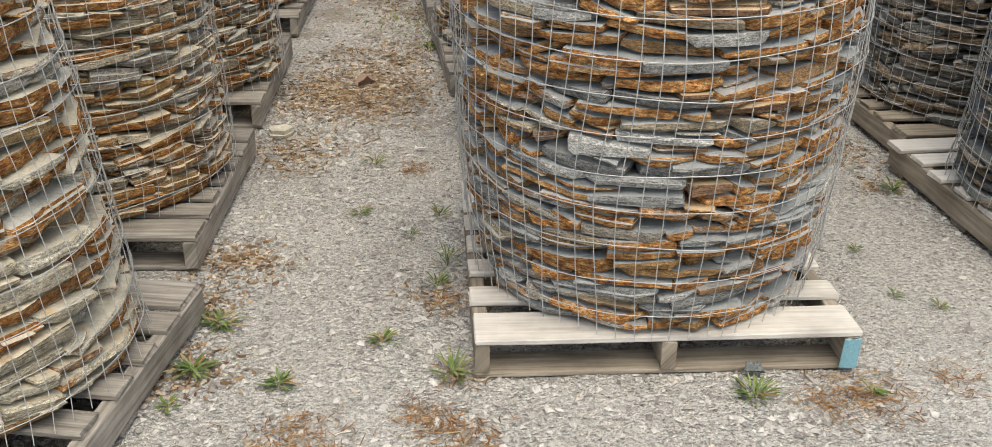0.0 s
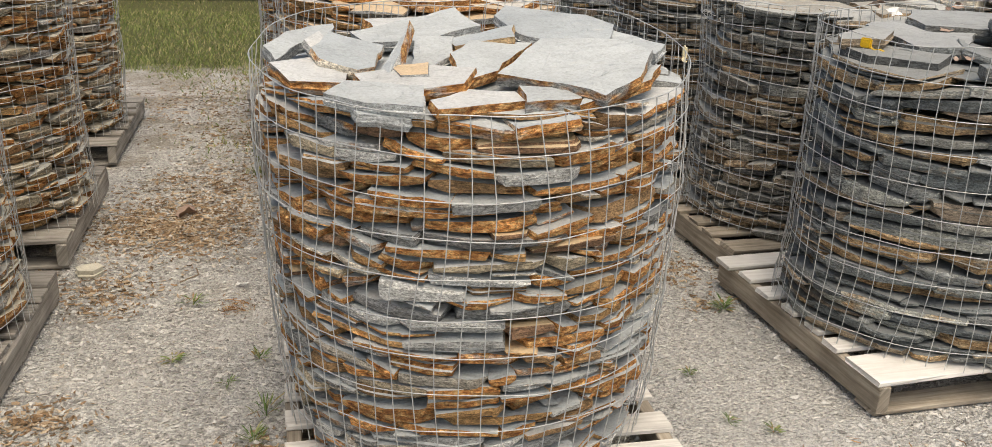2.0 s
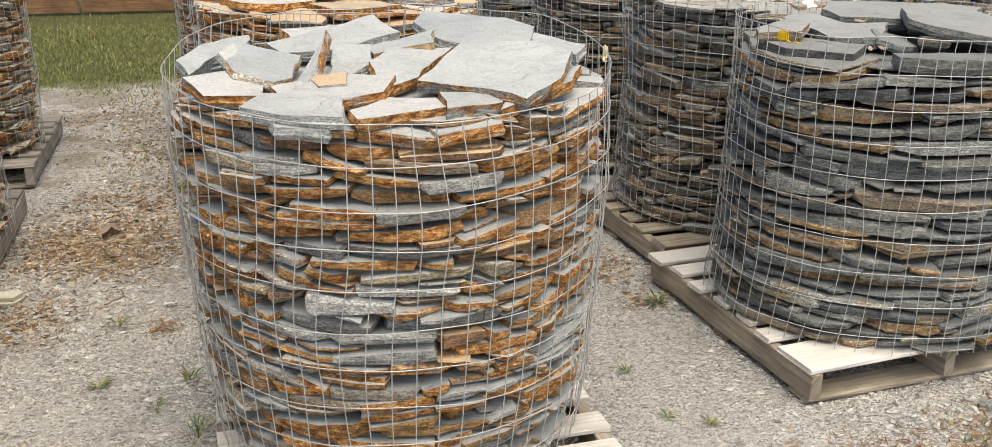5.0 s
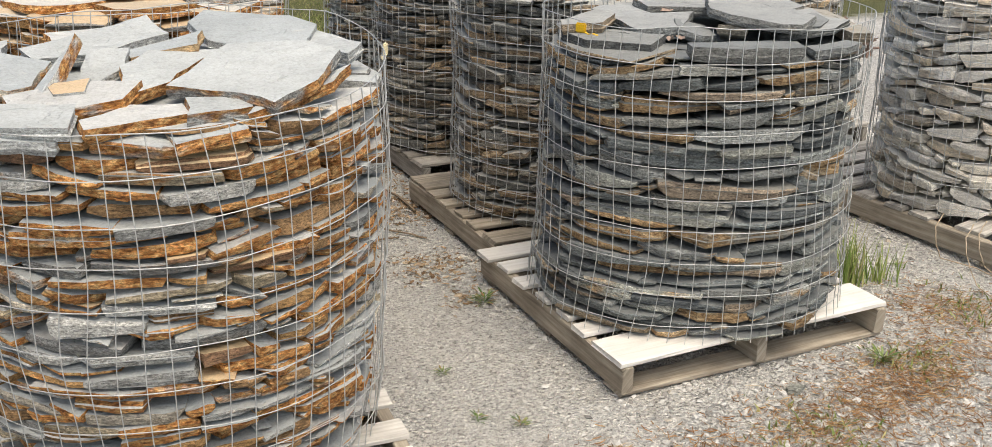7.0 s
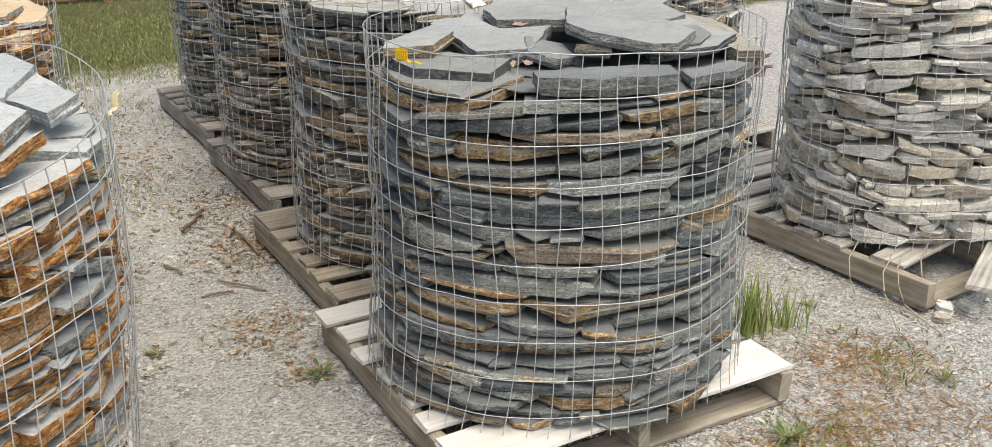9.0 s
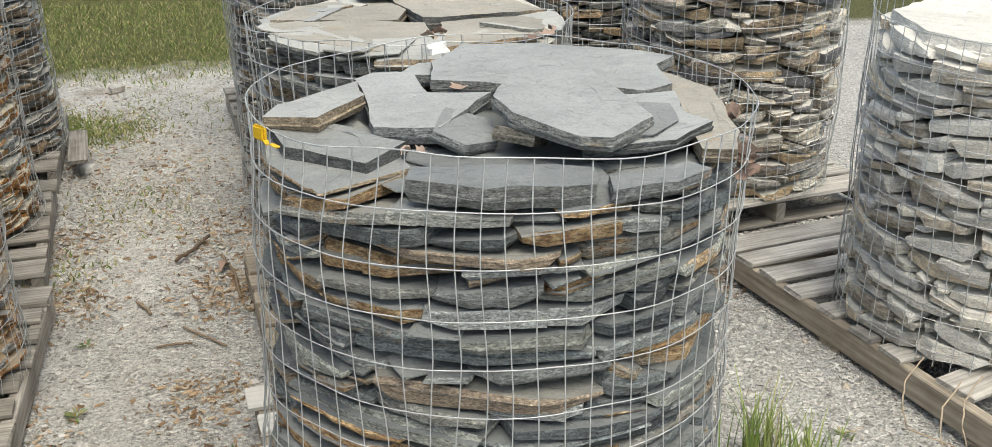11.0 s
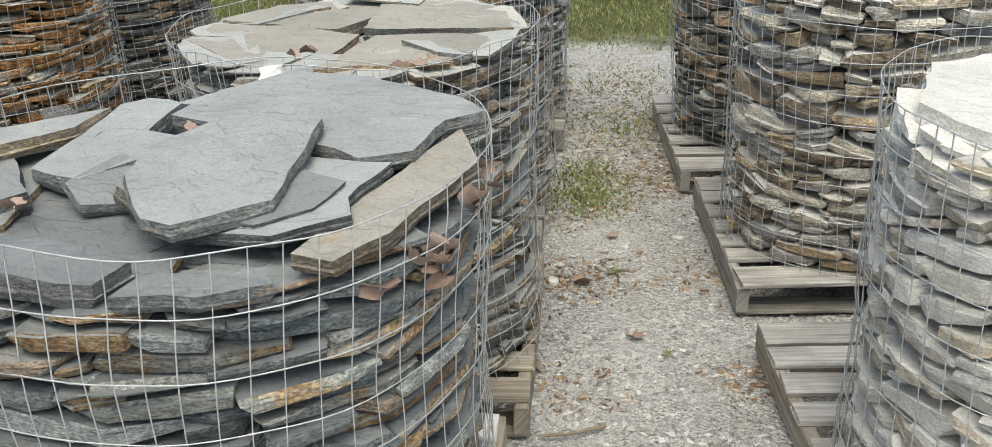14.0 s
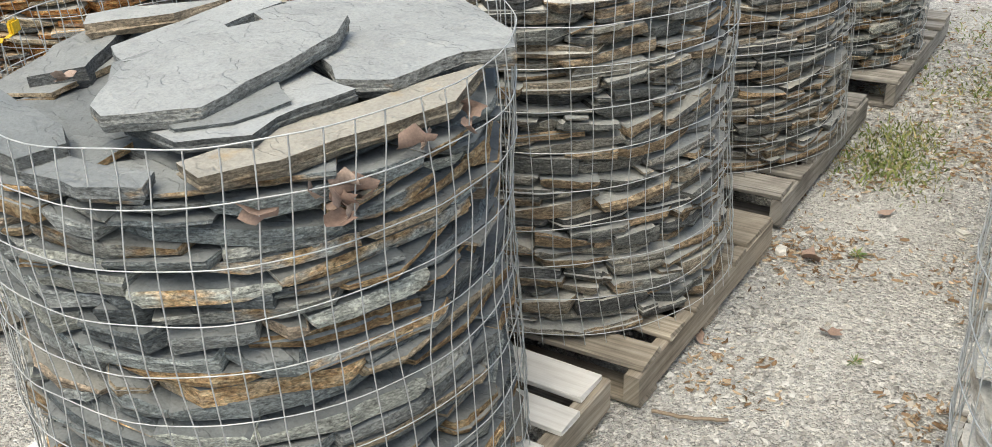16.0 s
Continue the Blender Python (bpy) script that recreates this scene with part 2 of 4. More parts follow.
def empty(name, m):
    ob = new(name)
    ob.empty_display_size = 0.1
    ob.matrix_world = m
    return ob


def board_mesh(length, width, thick, seed, warp=0.004, chip=0.0):
    """A sawn board along x, centred on x and y, its underside at 0: eased edges, slight warp."""
    rng = random.Random(seed)
    nx = 9
    e = min(0.004, thick * 0.2)
    prof = [(-width / 2, e), (-width / 2 + e, 0), (width / 2 - e, 0), (width / 2, e), (width / 2, thick - e), (width / 2 - e, thick), (-width / 2 + e, thick), (-width / 2, thick - e)]
    k = len(prof)
    bow, cup, tw = rng.uniform(-warp, warp), rng.uniform(-0.002, 0.002), rng.uniform(-warp, warp)
    verts, faces, uvs = [], [], []
    for i in range(nx):
        u = i / (nx - 1)
        x = (u - 0.5) * length
        for j, (y, z) in enumerate(prof):
            xx = x + (rng.uniform(-0.004, 0.004) if i in (0, nx - 1) else 0)
            verts.append((xx, y + rng.uniform(-0.0015, 0.0015), z + bow * math.sin(u * math.pi) + tw * (u - 0.5) * y / width + rng.uniform(-0.001, 0.001)))
    for i in range(nx - 1):
        for j in range(k):
            a, b = i * k + j, i * k + (j + 1) % k
            faces.append((a, b, b + k, a + k))
    faces.append(tuple(range(k))[::-1])
    faces.append(tuple((nx - 1) * k + j for j in range(k)))
    faces = [f[::-1] for f in faces]
    return verts, faces


def board(name, length, width, thick, seed, mat, parent, place, turn=0.0, tilt=0.0, roll=0.0, label=""):
    v, f = board_mesh(length, width, thick, seed)
    ob = part(name, v, f, [mat], parent, label)
    me = ob.data
    uv = me.uv_layers.new(name="uv")
    co = np.empty(len(me.vertices) * 3)
    me.vertices.foreach_get("co", co)
    co = co.reshape(-1, 3)
    li = np.empty(len(me.loops), dtype=np.int32)
    me.loops.foreach_get("vertex_index", li)
    c = co[li]
    uv.data.foreach_set("uv", np.stack([c[:, 0], c[:, 1] + c[:, 2] * 0.8], 1).ravel())
    ob.matrix_local = pose(*place, tilt, roll, turn)
    return ob


def pallet(x, y, yaw, w, d, seed, deck, sides, label, decks=None, bottom=True, lift=0.0):
    """A stringer pallet: deck boards run across, three stringers run back. decks: (place, width, shift, turn) of each deck board."""
    rng = random.Random(seed)
    root = tagged(empty("pallet", pose(x, y, lift, 0, 0, yaw)), label, "pallet", "shipping pallets")
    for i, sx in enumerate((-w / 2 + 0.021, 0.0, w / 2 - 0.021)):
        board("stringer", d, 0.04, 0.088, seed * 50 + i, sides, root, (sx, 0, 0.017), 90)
    if decks is None:
        decks, yy = [], -d / 2 + 0.07
        count = 7
        for i in range(count):
            wd = 0.135 if i in (0, count - 1) else 0.09
            decks.append((-d / 2 + 0.07 + i * (d - 0.14) / (count - 1), wd, rng.uniform(-0.01, 0.01), rng.uniform(-0.8, 0.8)))
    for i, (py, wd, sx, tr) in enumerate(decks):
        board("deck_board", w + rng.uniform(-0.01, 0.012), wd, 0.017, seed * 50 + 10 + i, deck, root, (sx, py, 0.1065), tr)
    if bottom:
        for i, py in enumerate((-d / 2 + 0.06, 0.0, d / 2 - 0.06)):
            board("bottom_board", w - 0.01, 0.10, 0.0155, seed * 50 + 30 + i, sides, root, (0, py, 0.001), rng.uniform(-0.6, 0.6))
    return root


class Basket:
    """The uneven round form of a filled wire basket."""

    def __init__(self, x, y, z0, z1, r0, rm, r1, seed, lean=(0, 0), lobes=(), ripple=0.014, tuck=(0, 0, 1)):
        self.tuck = tuck
        self.x, self.y, self.z0, self.z1, self.seed, self.lean, self.lobes, self.ripple = x, y, z0, z1, seed, lean, lobes, ripple
        self.r0, self.rm, self.r1 = r0, rm, r1

    def radius(self, th, z):
        u = (z - self.z0) / (self.z1 - self.z0)
        r = self.r0 * (1 - u) * (1 - 2 * u) + self.rm * 4 * u * (1 - u) + self.r1 * u * (2 * u - 1)
        r += self.ripple * noise.noise((math.cos(th) * 1.6 + self.seed * 3.1, math.sin(th) * 1.6, z * 3.0))
        for a, amp, spread in self.lobes:
            d = (math.degrees(th) - a + 180) % 360 - 180
            r += amp * math.exp(-(d / spread) ** 2)
        # the rim pressed inwards over one stretch
        s = min(1.0, max(0.0, (u - 0.84) / 0.16))
        d = (math.degrees(th) - self.tuck[0] + 180) % 360 - 180
        return r - self.tuck[1] * s * s * (3 - 2 * s) * math.exp(-(d / self.tuck[2]) ** 2)

    def at(self, th, z, inset=0.0):
        u = (z - self.z0) / (self.z1 - self.z0)
        r = self.radius(th, z) - inset
        return (self.lean[0] * u + r * math.cos(th), self.lean[1] * u + r * math.sin(th), z)


def laid_stones(bk, rng, length, thick, top, rough):
    """Lay slabs round the basket's wall, each on the lowest spot, tilted as the ones below let it. Gives (angle, verts, faces, material indices)."""
    N = 180
    h = bk.z0 + 0.002 + np.array([0.012 * (0.5 + noise.noise((math.cos(k * 0.035) * 2 + bk.seed, math.sin(k * 0.035) * 2, 4.4))) for k in range(N)])
    out = []
    for _ in range(3000):
        i = int(np.argmin(h))
        if h[i] > top - thick[0] * 0.8:
            break
        r = bk.radius(i / N * 2 * math.pi, min(h[i], bk.z1))
        step = 2 * math.pi * r / N
        want = int(max(4, rng.triangular(length[0], length[1], length[0] * 0.4 + length[1] * 0.6) / step))
        lim = h[i] + rng.choice((0.006, 0.010, 0.015, 0.022)) * (thick[1] / 0.042)
        a = b = i
        while b - a + 1 < want:
            grew = False
            if h[(b + 1) % N] <= lim:
                b += 1
                grew = True
            if b - a + 1 < want and h[(a - 1) % N] <= lim:
                a -= 1
                grew = True
            if not grew:
                break
        span = b - a + 1
        wall_l, wall_r = h[(a - 1) % N] - h[i], h[(b + 1) % N] - h[i]
        if span < 3:
            h[i] = min(h[(i - 1) % N], h[(i + 1) % N]) + 0.0005
            continue
        if span * step < 0.075 and min(wall_l, wall_r) < 0.05 and rng.random() < 0.4:
            # a gap left open
            h[np.arange(a, b + 1) % N] = h[i] + min(wall_l, wall_r) + 0.0005
            continue
        idx = np.arange(a, b + 1) % N
        hl, hr = h[idx[0]], h[idx[-1]]
        slope_max = 0.2 * span * step
        hl, hr = max(hl, hr - slope_max), max(hr, hl - slope_max)
        line = np.linspace(hl, hr, span)
        line = line + max(0.0, float(np.max(h[idx] - line)) - 0.004)
        t = rng.triangular(thick[0], thick[1], thick[0] * 0.65 + thick[1] * 0.35)
        if span < want * 0.7:
            # a filler: bring the gap level with its lower neighbour
            d = min(wall_l, wall_r)
            if d < thick[1] * 1.25:
                t = max(thick[0] * 0.7, d)
        t = min(t, max(thick[0], 0.3 * span * step))
        t = max(0.006, min(t, top + 0.006 - float(np.max(line))))
        wedge = rng.uniform(-0.42, 0.42) * t
        tl, tr = t + wedge, t - wedge
        h[idx] = line + np.linspace(tl, tr, span)
        out.append(slab_in_wall(bk, rng, a / N * 2 * math.pi, (b + 1) / N * 2 * math.pi, line[0], line[-1], tl, tr, rough))
    return out


def slab_in_wall(bk, rng, ta, tb, zl, zr, tl, tr, rough):
    """One split slab in the basket's wall: flat crisp faces, a broken outer edge, undercut and pitched in or out."""
    gap = rng.uniform(0.0005, 0.005) / bk.rm
    ta, tb = ta + gap, tb - gap
    inset = rng.triangular(0.0, 0.024, 0.003) + (rng.uniform(0.015, 0.045) if rng.random() < 0.1 else 0.0)
    skew = rng.uniform(-0.03, 0.03)
    depth = rng.uniform(0.12, 0.2)
    mid = (ta + tb) / 2
    ra, rb = bk.radius(ta, zl) - inset + min(skew, 0), bk.radius(tb, zr) - inset + min(-skew, 0)
    pa, pb = Vector((ra * math.cos(ta), ra * math.sin(ta))), Vector((rb * math.cos(tb), rb * math.sin(tb)))
    ln = (pb - pa).length
    along = (pb - pa).normalized()
    sag = bk.radius(mid, zl) - inset - ((pa + pb) / 2).length
    outdir = Vector((math.cos(mid), math.sin(mid)))
    kink = rng.uniform(0.15, 0.85)
    keep = rng.uniform(0.5, 1.0)
    k = 2 if ln < 0.12 else 4 if ln < 0.25 else 6
    us = [0.0] + sorted(rng.uniform(0.06, 0.94) for _ in range(k)) + [1.0]
    cut_l, cut_r = [rng.uniform(0.01, 0.05) if rng.random() < 0.35 else 0.0 for _ in range(2)]
    ring = []
    for j, u in enumerate(us):
        p = pa.lerp(pb, u)
        bulge = (u / kink if u < kink else (1 - u) / (1 - kink)) * sag * keep
        cut = cut_l if j == 0 else cut_r if j == len(us) - 1 else 0.0
        ring.append((p + outdir * (bulge - cut + rng.uniform(-1, 0.6) * rough), u))
    ring.append(((pb - outdir * depth) * 0.97, 1.0))
    ring.append(((pa - outdir * depth) * 0.97, 0.0))
    m = len(ring)
    pitch = rng.uniform(-0.014, 0.016)
    verts = []
    uz = (zl + zr) / 2
    lx, ly = [c_ * (uz - bk.z0) / (bk.z1 - bk.z0) for c_ in bk.lean]
    t_mean = (tl + tr) / 2
    slope = rng.triangular(-0.35, 0.4, 0.0) * t_mean
    step = rng.uniform(0.3, 0.75)
    ledge = rng.uniform(0.003, 0.012) if rng.random() < 0.4 else rng.uniform(0.0, 0.0025)
    lev = (0.0, step - 0.04, step + 0.04, rng.uniform(0.76, 0.94))
    und = (max(0.0, -slope) + rng.uniform(0.0, 0.008), max(0.0, -slope) * 0.4, max(0.0, slope) * 0.5 + ledge * 0.6, max(0.0, slope) + ledge)
    if rng.random() < 0.5:
        und = (und[0] + ledge, und[1] + ledge, und[2] * 0.4, und[3] * 0.7)
    sl_l, sl_r = rng.uniform(-0.9, 0.9) * tl, rng.uniform(-0.9, 0.9) * tr
    thin_l, thin_r = rng.uniform(0.45, 1.0), rng.uniform(0.45, 1.0)
    jit = [rng.uniform(-1, 1) * rough for _ in ring]
    for li, lv in enumerate(lev):
        for j, (p, u) in enumerate(ring):
            t = tl + (tr - tl) * u
            inner = j >= m - 2
            z = zl + (zr - zl) * u + t * lv
            q = p
            if not inner:
                q = p - outdir * (und[li] + rng.uniform(0, rough * 0.7)) + along * jit[j] * (1.2 if 0.02 < u < 0.98 else 0.4)
                if u < 0.02:
                    q = q + along * max(0.0, (lv - 0.5) * sl_l)
                    z = zl + t * (0.5 + (lv - 0.5) * thin_l)
                elif u > 0.98:
                    q = q - along * max(0.0, (lv - 0.5) * sl_r)
                    z = zr + t * (0.5 + (lv - 0.5) * thin_r)
                z += rng.uniform(-1, 1) * min(0.002, t * 0.06) + pitch * 0.35
            else:
                z -= pitch
            verts.append((q.x + lx, q.y + ly, z))
    faces, mids = [tuple(range(m))[::-1], tuple(3 * m + j for j in range(m))], [0, 0]
    for l in range(3):
        for j in range(m):
            a, b = l * m + j, l * m + (j + 1) % m
            faces.append((a, b, b + m, a + m))
            mids.append(0 if l == 1 and ledge > 0.004 else 1)
    return mid, verts, faces, mids


def tube(points, radius, closed, sides=4):
    """Verts and faces of a thin round wire along points."""
    pts = [Vector(p) for p in points]
    cnt = len(pts)
    verts, faces = [], []
    for i, p in enumerate(pts):
        if closed:
            d = pts[(i + 1) % cnt] - pts[i - 1]
        else:
            d = pts[min(i + 1, cnt - 1)] - pts[max(i - 1, 0)]
        d.normalize()
        up = Vector((0, 0, 1)) if abs(d.z) < 0.8 else Vector((d.y + 0.3, 1, 0)).normalized()
        a = d.cross(up).normalized()
        b = d.cross(a)
        for s in range(sides):
            w = 2 * math.pi * s / sides
            verts.append(tuple(p + (a * math.cos(w) + b * math.sin(w)) * radius))
    for i in range(cnt if closed else cnt - 1):
        n2 = (i + 1) % cnt
        for s in range(sides):
            faces.append((i * sides + s, i * sides + (s + 1) % sides, n2 * sides + (s + 1) % sides, n2 * sides + s))
    return verts, faces


def merged(pieces):
    verts, faces, mids = [], [], []
    for v, f, m in pieces:
        o = len(verts)
        verts += v
        faces += [tuple(i + o for i in q) for q in f]
        mids += m
    return verts, faces, mids


def wire_cage(bk, root, rim, fine, rng, rad=0.0015, dents=0.006, tip=0.0):
    cage = empty("wire_cage", Matrix())
    cage.parent = root
    cage.matrix_basis = Matrix()
    levels = []
    z = rim
    while z > bk.z0 + 0.01:
        levels.append(z)
        z -= 0.1016
    hoops, ups = [], []

    def spot(th, z, out=0.004):
        d = dents * noise.noise((math.cos(th) * 4 + bk.seed, math.sin(th) * 4, z * 9))
        zz = z + 0.012 * noise.noise((math.cos(th) * 1.8, math.sin(th) * 1.8 + bk.seed, z * 5)) + (0.02 * noise.noise((math.cos(th) * 2.5 + bk.seed, math.sin(th) * 2.5, 7.7)) if z > bk.z1 - 0.05 else 0)
        zz += tip * math.sin(th) * max(0.0, (z - bk.z0) / (rim - bk.z0)) ** 3
        x, y, _ = bk.at(th, min(z, bk.z1), -out - d)
        return (x, y, zz)

    seg = 84
    for i, z in enumerate(levels):
        hoops.append(tube([spot(2 * math.pi * j / seg, z) for j in range(seg)], rad, True))
    cnt = int(round(2 * math.pi * bk.rm / 0.0508))
    for j in range(cnt):
        pts = []
        steps = len(levels) * 2
        for q in range(steps + 1):
            z = bk.z0 + (rim - bk.z0) * q / steps
            th = 2 * math.pi * (j + 0.28 * noise.noise((j * 0.37 + bk.seed, z * 4, 1.3)) + 0.9 * noise.noise((j * 0.06, z * 1.7, bk.seed))) / cnt
            pts.append(spot(th, z, 0.002))
        ups.append(tube(pts, rad * 0.95, False))
    if fine:
        for v, f in hoops:
            part("hoop_wire", v, f, [WIRE], cage, smooth=True)
        for v, f in ups:
            part("upright_wire", v, f, [WIRE], cage, smooth=True)
    else:
        v, f, _ = merged([(v, f, []) for v, f in hoops])
        part("hoop_wires", v, f, [WIRE], cage, smooth=True)
        v, f, _ = merged([(v, f, []) for v, f in ups])
        part("upright_wires", v, f, [WIRE], cage, smooth=True)
    return cage


def flag_mesh(outline, thick, rng, rough=0.006, bevel=0.006):
    """A split flagstone from a rough outline of corners (metres), its underside at 0: broken edges, three levels."""
    ring = []
    cnt = len(outline)
    for i in range(cnt):
        p, q = Vector(outline[i]), Vector(outline[(i + 1) % cnt])
        ln = (q - p).length
        seg = max(1, int(ln / 0.05))
        nrm = Vector((q.y - p.y, p.x - q.x)).normalized()
        for s in range(seg):
            w = p.lerp(q, (s + (rng.uniform(-0.3, 0.3) if s else 0.0)) / seg)
            ring.append(w + nrm * rng.uniform(-1, 0.6) * rough * (1.0 if s else 0.4))
    m = len(ring)
    c = sum(ring, Vector((0, 0))) / m
    verts = []
    for lv, ins in ((0.0, rng.uniform(0.002, 0.012)), (0.42, 0.0), (0.5, rng.uniform(0.0, 0.006)), (1.0, bevel * 0.5)):
        for p in ring:
            d = (p - c)
            q = c + d * max(0.0, 1 - (ins + rng.uniform(0, rough * 0.7)) / max(d.length, 0.02))
            verts.append((q.x, q.y, thick * lv + (rng.uniform(-0.05, 0.04) * thick)))
    faces, mids = [tuple(range(m))[::-1]], [0]
    for l in range(3):
        for j in range(m):
            a, b = l * m + j, l * m + (j + 1) % m
            faces.append((a, b, b + m, a + m))
            mids.append(1)
    # an inner ring keeps the face slightly uneven
    o = len(verts)
    for p in ring:
        q = c + (p - c) * 0.55
        verts.append((q.x, q.y, thick * (1.0 + rng.uniform(-0.06, 0.08))))
    for j in range(m):
        a, b = 3 * m + j, 3 * m + (j + 1) % m
        faces.append((a, b, o + (j + 1) % m, o + j))
        mids.append(0)
    faces.append(tuple(o + j for j in range(m)))
    mids.append(0)
    return verts, faces, mids


def rough_outline(rng, length, width, corners):
    """A broken slab's corners round an oval."""
    a0 = rng.uniform(0, 6.28)
    out = []
    for i in range(corners):
        a = a0 + 2 * math.pi * (i + rng.uniform(-0.3, 0.3)) / corners
        f = rng.uniform(0.82, 1.15)
        out.append((length / 2 * f * math.cos(a), width / 2 * f * math.sin(a)))
    return out


def flag(root, outline, thick, x, y, z, turn, tilt, roll, face, edge, rng, name="flagstone"):
    v, f, mids = flag_mesh(outline, thick, rng, 0.006)
    ob = part(name, v, f, [face, edge], root, "", mids)
    ob.matrix_local = pose(x, y, z, tilt, roll, turn)
    return ob


def stone_basket(bk, face, edge, length, thick, rough, rim, label, facing, fine=False, top=None, tops=None, limit=290, group="stone baskets", tip=0.0):
    """A wire basket packed with flat stones. facing: (angle, half width) of the stretch whose stones are single parts."""
    rng = random.Random(bk.seed)
    root = tagged(empty("stone_basket", pose(bk.x, bk.y, 0)), label, "stone basket", group)
    laid = laid_stones(bk, rng, length, thick, bk.z1 if top is None else top, rough)

    def away(item):
        d = (math.degrees(item[0]) - facing[0] + 180) % 360 - 180
        return abs(d)

    near = [it for it in laid if away(it) < facing[1]]
    far = [it for it in laid if away(it) >= facing[1]]
    near.sort(key=away)
    far += near[limit:]
    near = near[:limit]
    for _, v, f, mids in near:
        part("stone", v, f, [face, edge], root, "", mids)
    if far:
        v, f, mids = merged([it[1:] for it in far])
        tagged(part("stone_rest", v, f, [face, edge], root, "", mids), kind="stuff")
    # the packed stones behind the outer ones
    pieces = []
    z = bk.z0 + 0.003
    ztop = (bk.z1 if top is None else top) - 0.045
    while z < ztop:
        t = rng.uniform(0.03, 0.05)
        r = bk.radius(0, min(z, bk.z1)) - 0.19
        u = (z - bk.z0) / (bk.z1 - bk.z0)
        ol = [(bk.lean[0] * u + (r + rng.uniform(-0.03, 0.03)) * math.cos(2 * math.pi * j / 14), bk.lean[1] * u + (r + rng.uniform(-0.03, 0.03)) * math.sin(2 * math.pi * j / 14)) for j in range(14)]
        vv = [(x, y, z) for x, y in ol] + [(x, y, z + t) for x, y in ol]
        ff = [tuple(range(14))[::-1], tuple(range(14, 28))] + [(j, (j + 1) % 14, 14 + (j + 1) % 14, 14 + j) for j in range(14)]
        pieces.append((vv, ff, [0, 0] + [1] * 14))
        z += t + 0.001
    v, f, mids = merged(pieces)
    tagged(part("stone_core", v, f, [face, edge], root, "", mids), kind="stuff")
    zt = bk.z1 if top is None else top
    for spec in (tops or default_tops(bk, rng, zt)):
        ol, th, x, y, z, turn, tilt, roll, fc, ed = spec
        flag(root, ol, th, x, y, z, turn, tilt, roll, fc or face, ed or edge, rng)
    wire_cage(bk, root, rim, True, rng, tip=tip)
    return root


def default_tops(bk, rng, zt, size=(0.24, 0.4), th=(0.02, 0.035)):
    out = []
    R = bk.r1 - 0.03
    for ring, cnt in ((0.62, 6), (0.0, 1)):
        for i in range(cnt):
            a = 2 * math.pi * (i + rng.uniform(-0.2, 0.2)) / cnt + bk.seed
            ln = rng.uniform(*size)
            out.append((rough_outline(rng, ln, ln * rng.uniform(0.6, 0.85), rng.choice((5, 6, 7))), rng.uniform(*th), bk.lean[0] + R * ring * math.cos(a), bk.lean[1] + R * ring * math.sin(a),
                        zt - 0.012 + (0.022 if ring == 0 else rng.uniform(0, 0.012)), math.degrees(a) + 90 + rng.uniform(-25, 25), rng.uniform(-4, 4), rng.uniform(-4, 4), None, None))
    return out

# ---- ground ----
def lines(lo, hi, step, far):
    mid = list(np.arange(lo, hi + step / 2, step))
    grow, s, left, right = [], step, [], []
    x = lo
    while x > -far:
        s *= 1.6
        x -= s
        left.append(x)
    s, x = step, hi
    while x < far:
        s *= 1.6
        x += s
        right.append(x)
    return np.array(left[::-1] + mid + right)


def ground_height(x, y):
    near = 1.0 / (1.0 + (max(abs(x - 1) - 4, 0) + max(y - 8, 0)) * 0.5)
    return near * (0.010 * noise.noise((x * 1.3, y * 1.3, 0.2)) + 0.005 * noise.noise((x * 6, y * 6, 3.1)) + 0.003 * noise.noise((x * 17, y * 17, 1.7))) - 0.006


gx, gy = lines(-2.4, 4.4, 0.035, 900), lines(0.9, 8.2, 0.035, 900)
gv = [(float(x), float(y), ground_height(float(x), float(y))) for y in gy for x in gx]
W = len(gx)
gf = [(j * W + i, j * W + i + 1, (j + 1) * W + i + 1, (j + 1) * W + i) for j in range(len(gy) - 1) for i in range(W - 1)]

n = Nodes("crushed_stone_ground")
co = n.add("ShaderNodeTexCoord").outputs["Object"]
xyz = n.add("ShaderNodeSeparateXYZ", {0: co})
grit_shade = n.noise(85.0, co, 5, 0.7)
chips = n.add("ShaderNodeTexVoronoi", {"Vector": co, "Scale": 75.0, "Randomness": 1.0})
chips2 = n.add("ShaderNodeTexVoronoi", {"Vector": co, "Scale": 170.0, "Randomness": 1.0})
broad = n.noise(2.2, co, 5, 0.6)
gravelly = n.ramp(n.noise(1.6, co, 4, 0.6), [(0.30, 0.25), (0.50, 1.0)])
dust = n.ramp(broad, [(0.3, (0.52, 0.51, 0.49)), (0.5, (0.65, 0.64, 0.62)), (0.7, (0.74, 0.732, 0.715))])
chipcol = n.mix(0.5, n.ramp(n.add("ShaderNodeSeparateColor", {0: chips.outputs["Color"]}).outputs[0], [(0.0, (0.27, 0.265, 0.255)), (0.3, (0.57, 0.56, 0.54)), (1.0, (0.80, 0.795, 0.775))]),
                n.ramp(n.add("ShaderNodeSeparateColor", {0: chips2.outputs["Color"]}).outputs[0], [(0.0, (0.32, 0.31, 0.295)), (1.0, (0.80, 0.785, 0.755))]))
soil = n.mix(n.math("MULTIPLY", gravelly, 0.85), dust, chipcol)
# low spots of the fine noise darken the colour, as shade between chips
soil = n.mix(0.85, soil, n.ramp(grit_shade, [(0.34, 0.25), (0.43, 0.86), (0.52, 1.04), (0.66, 1.3)]), "MULTIPLY")
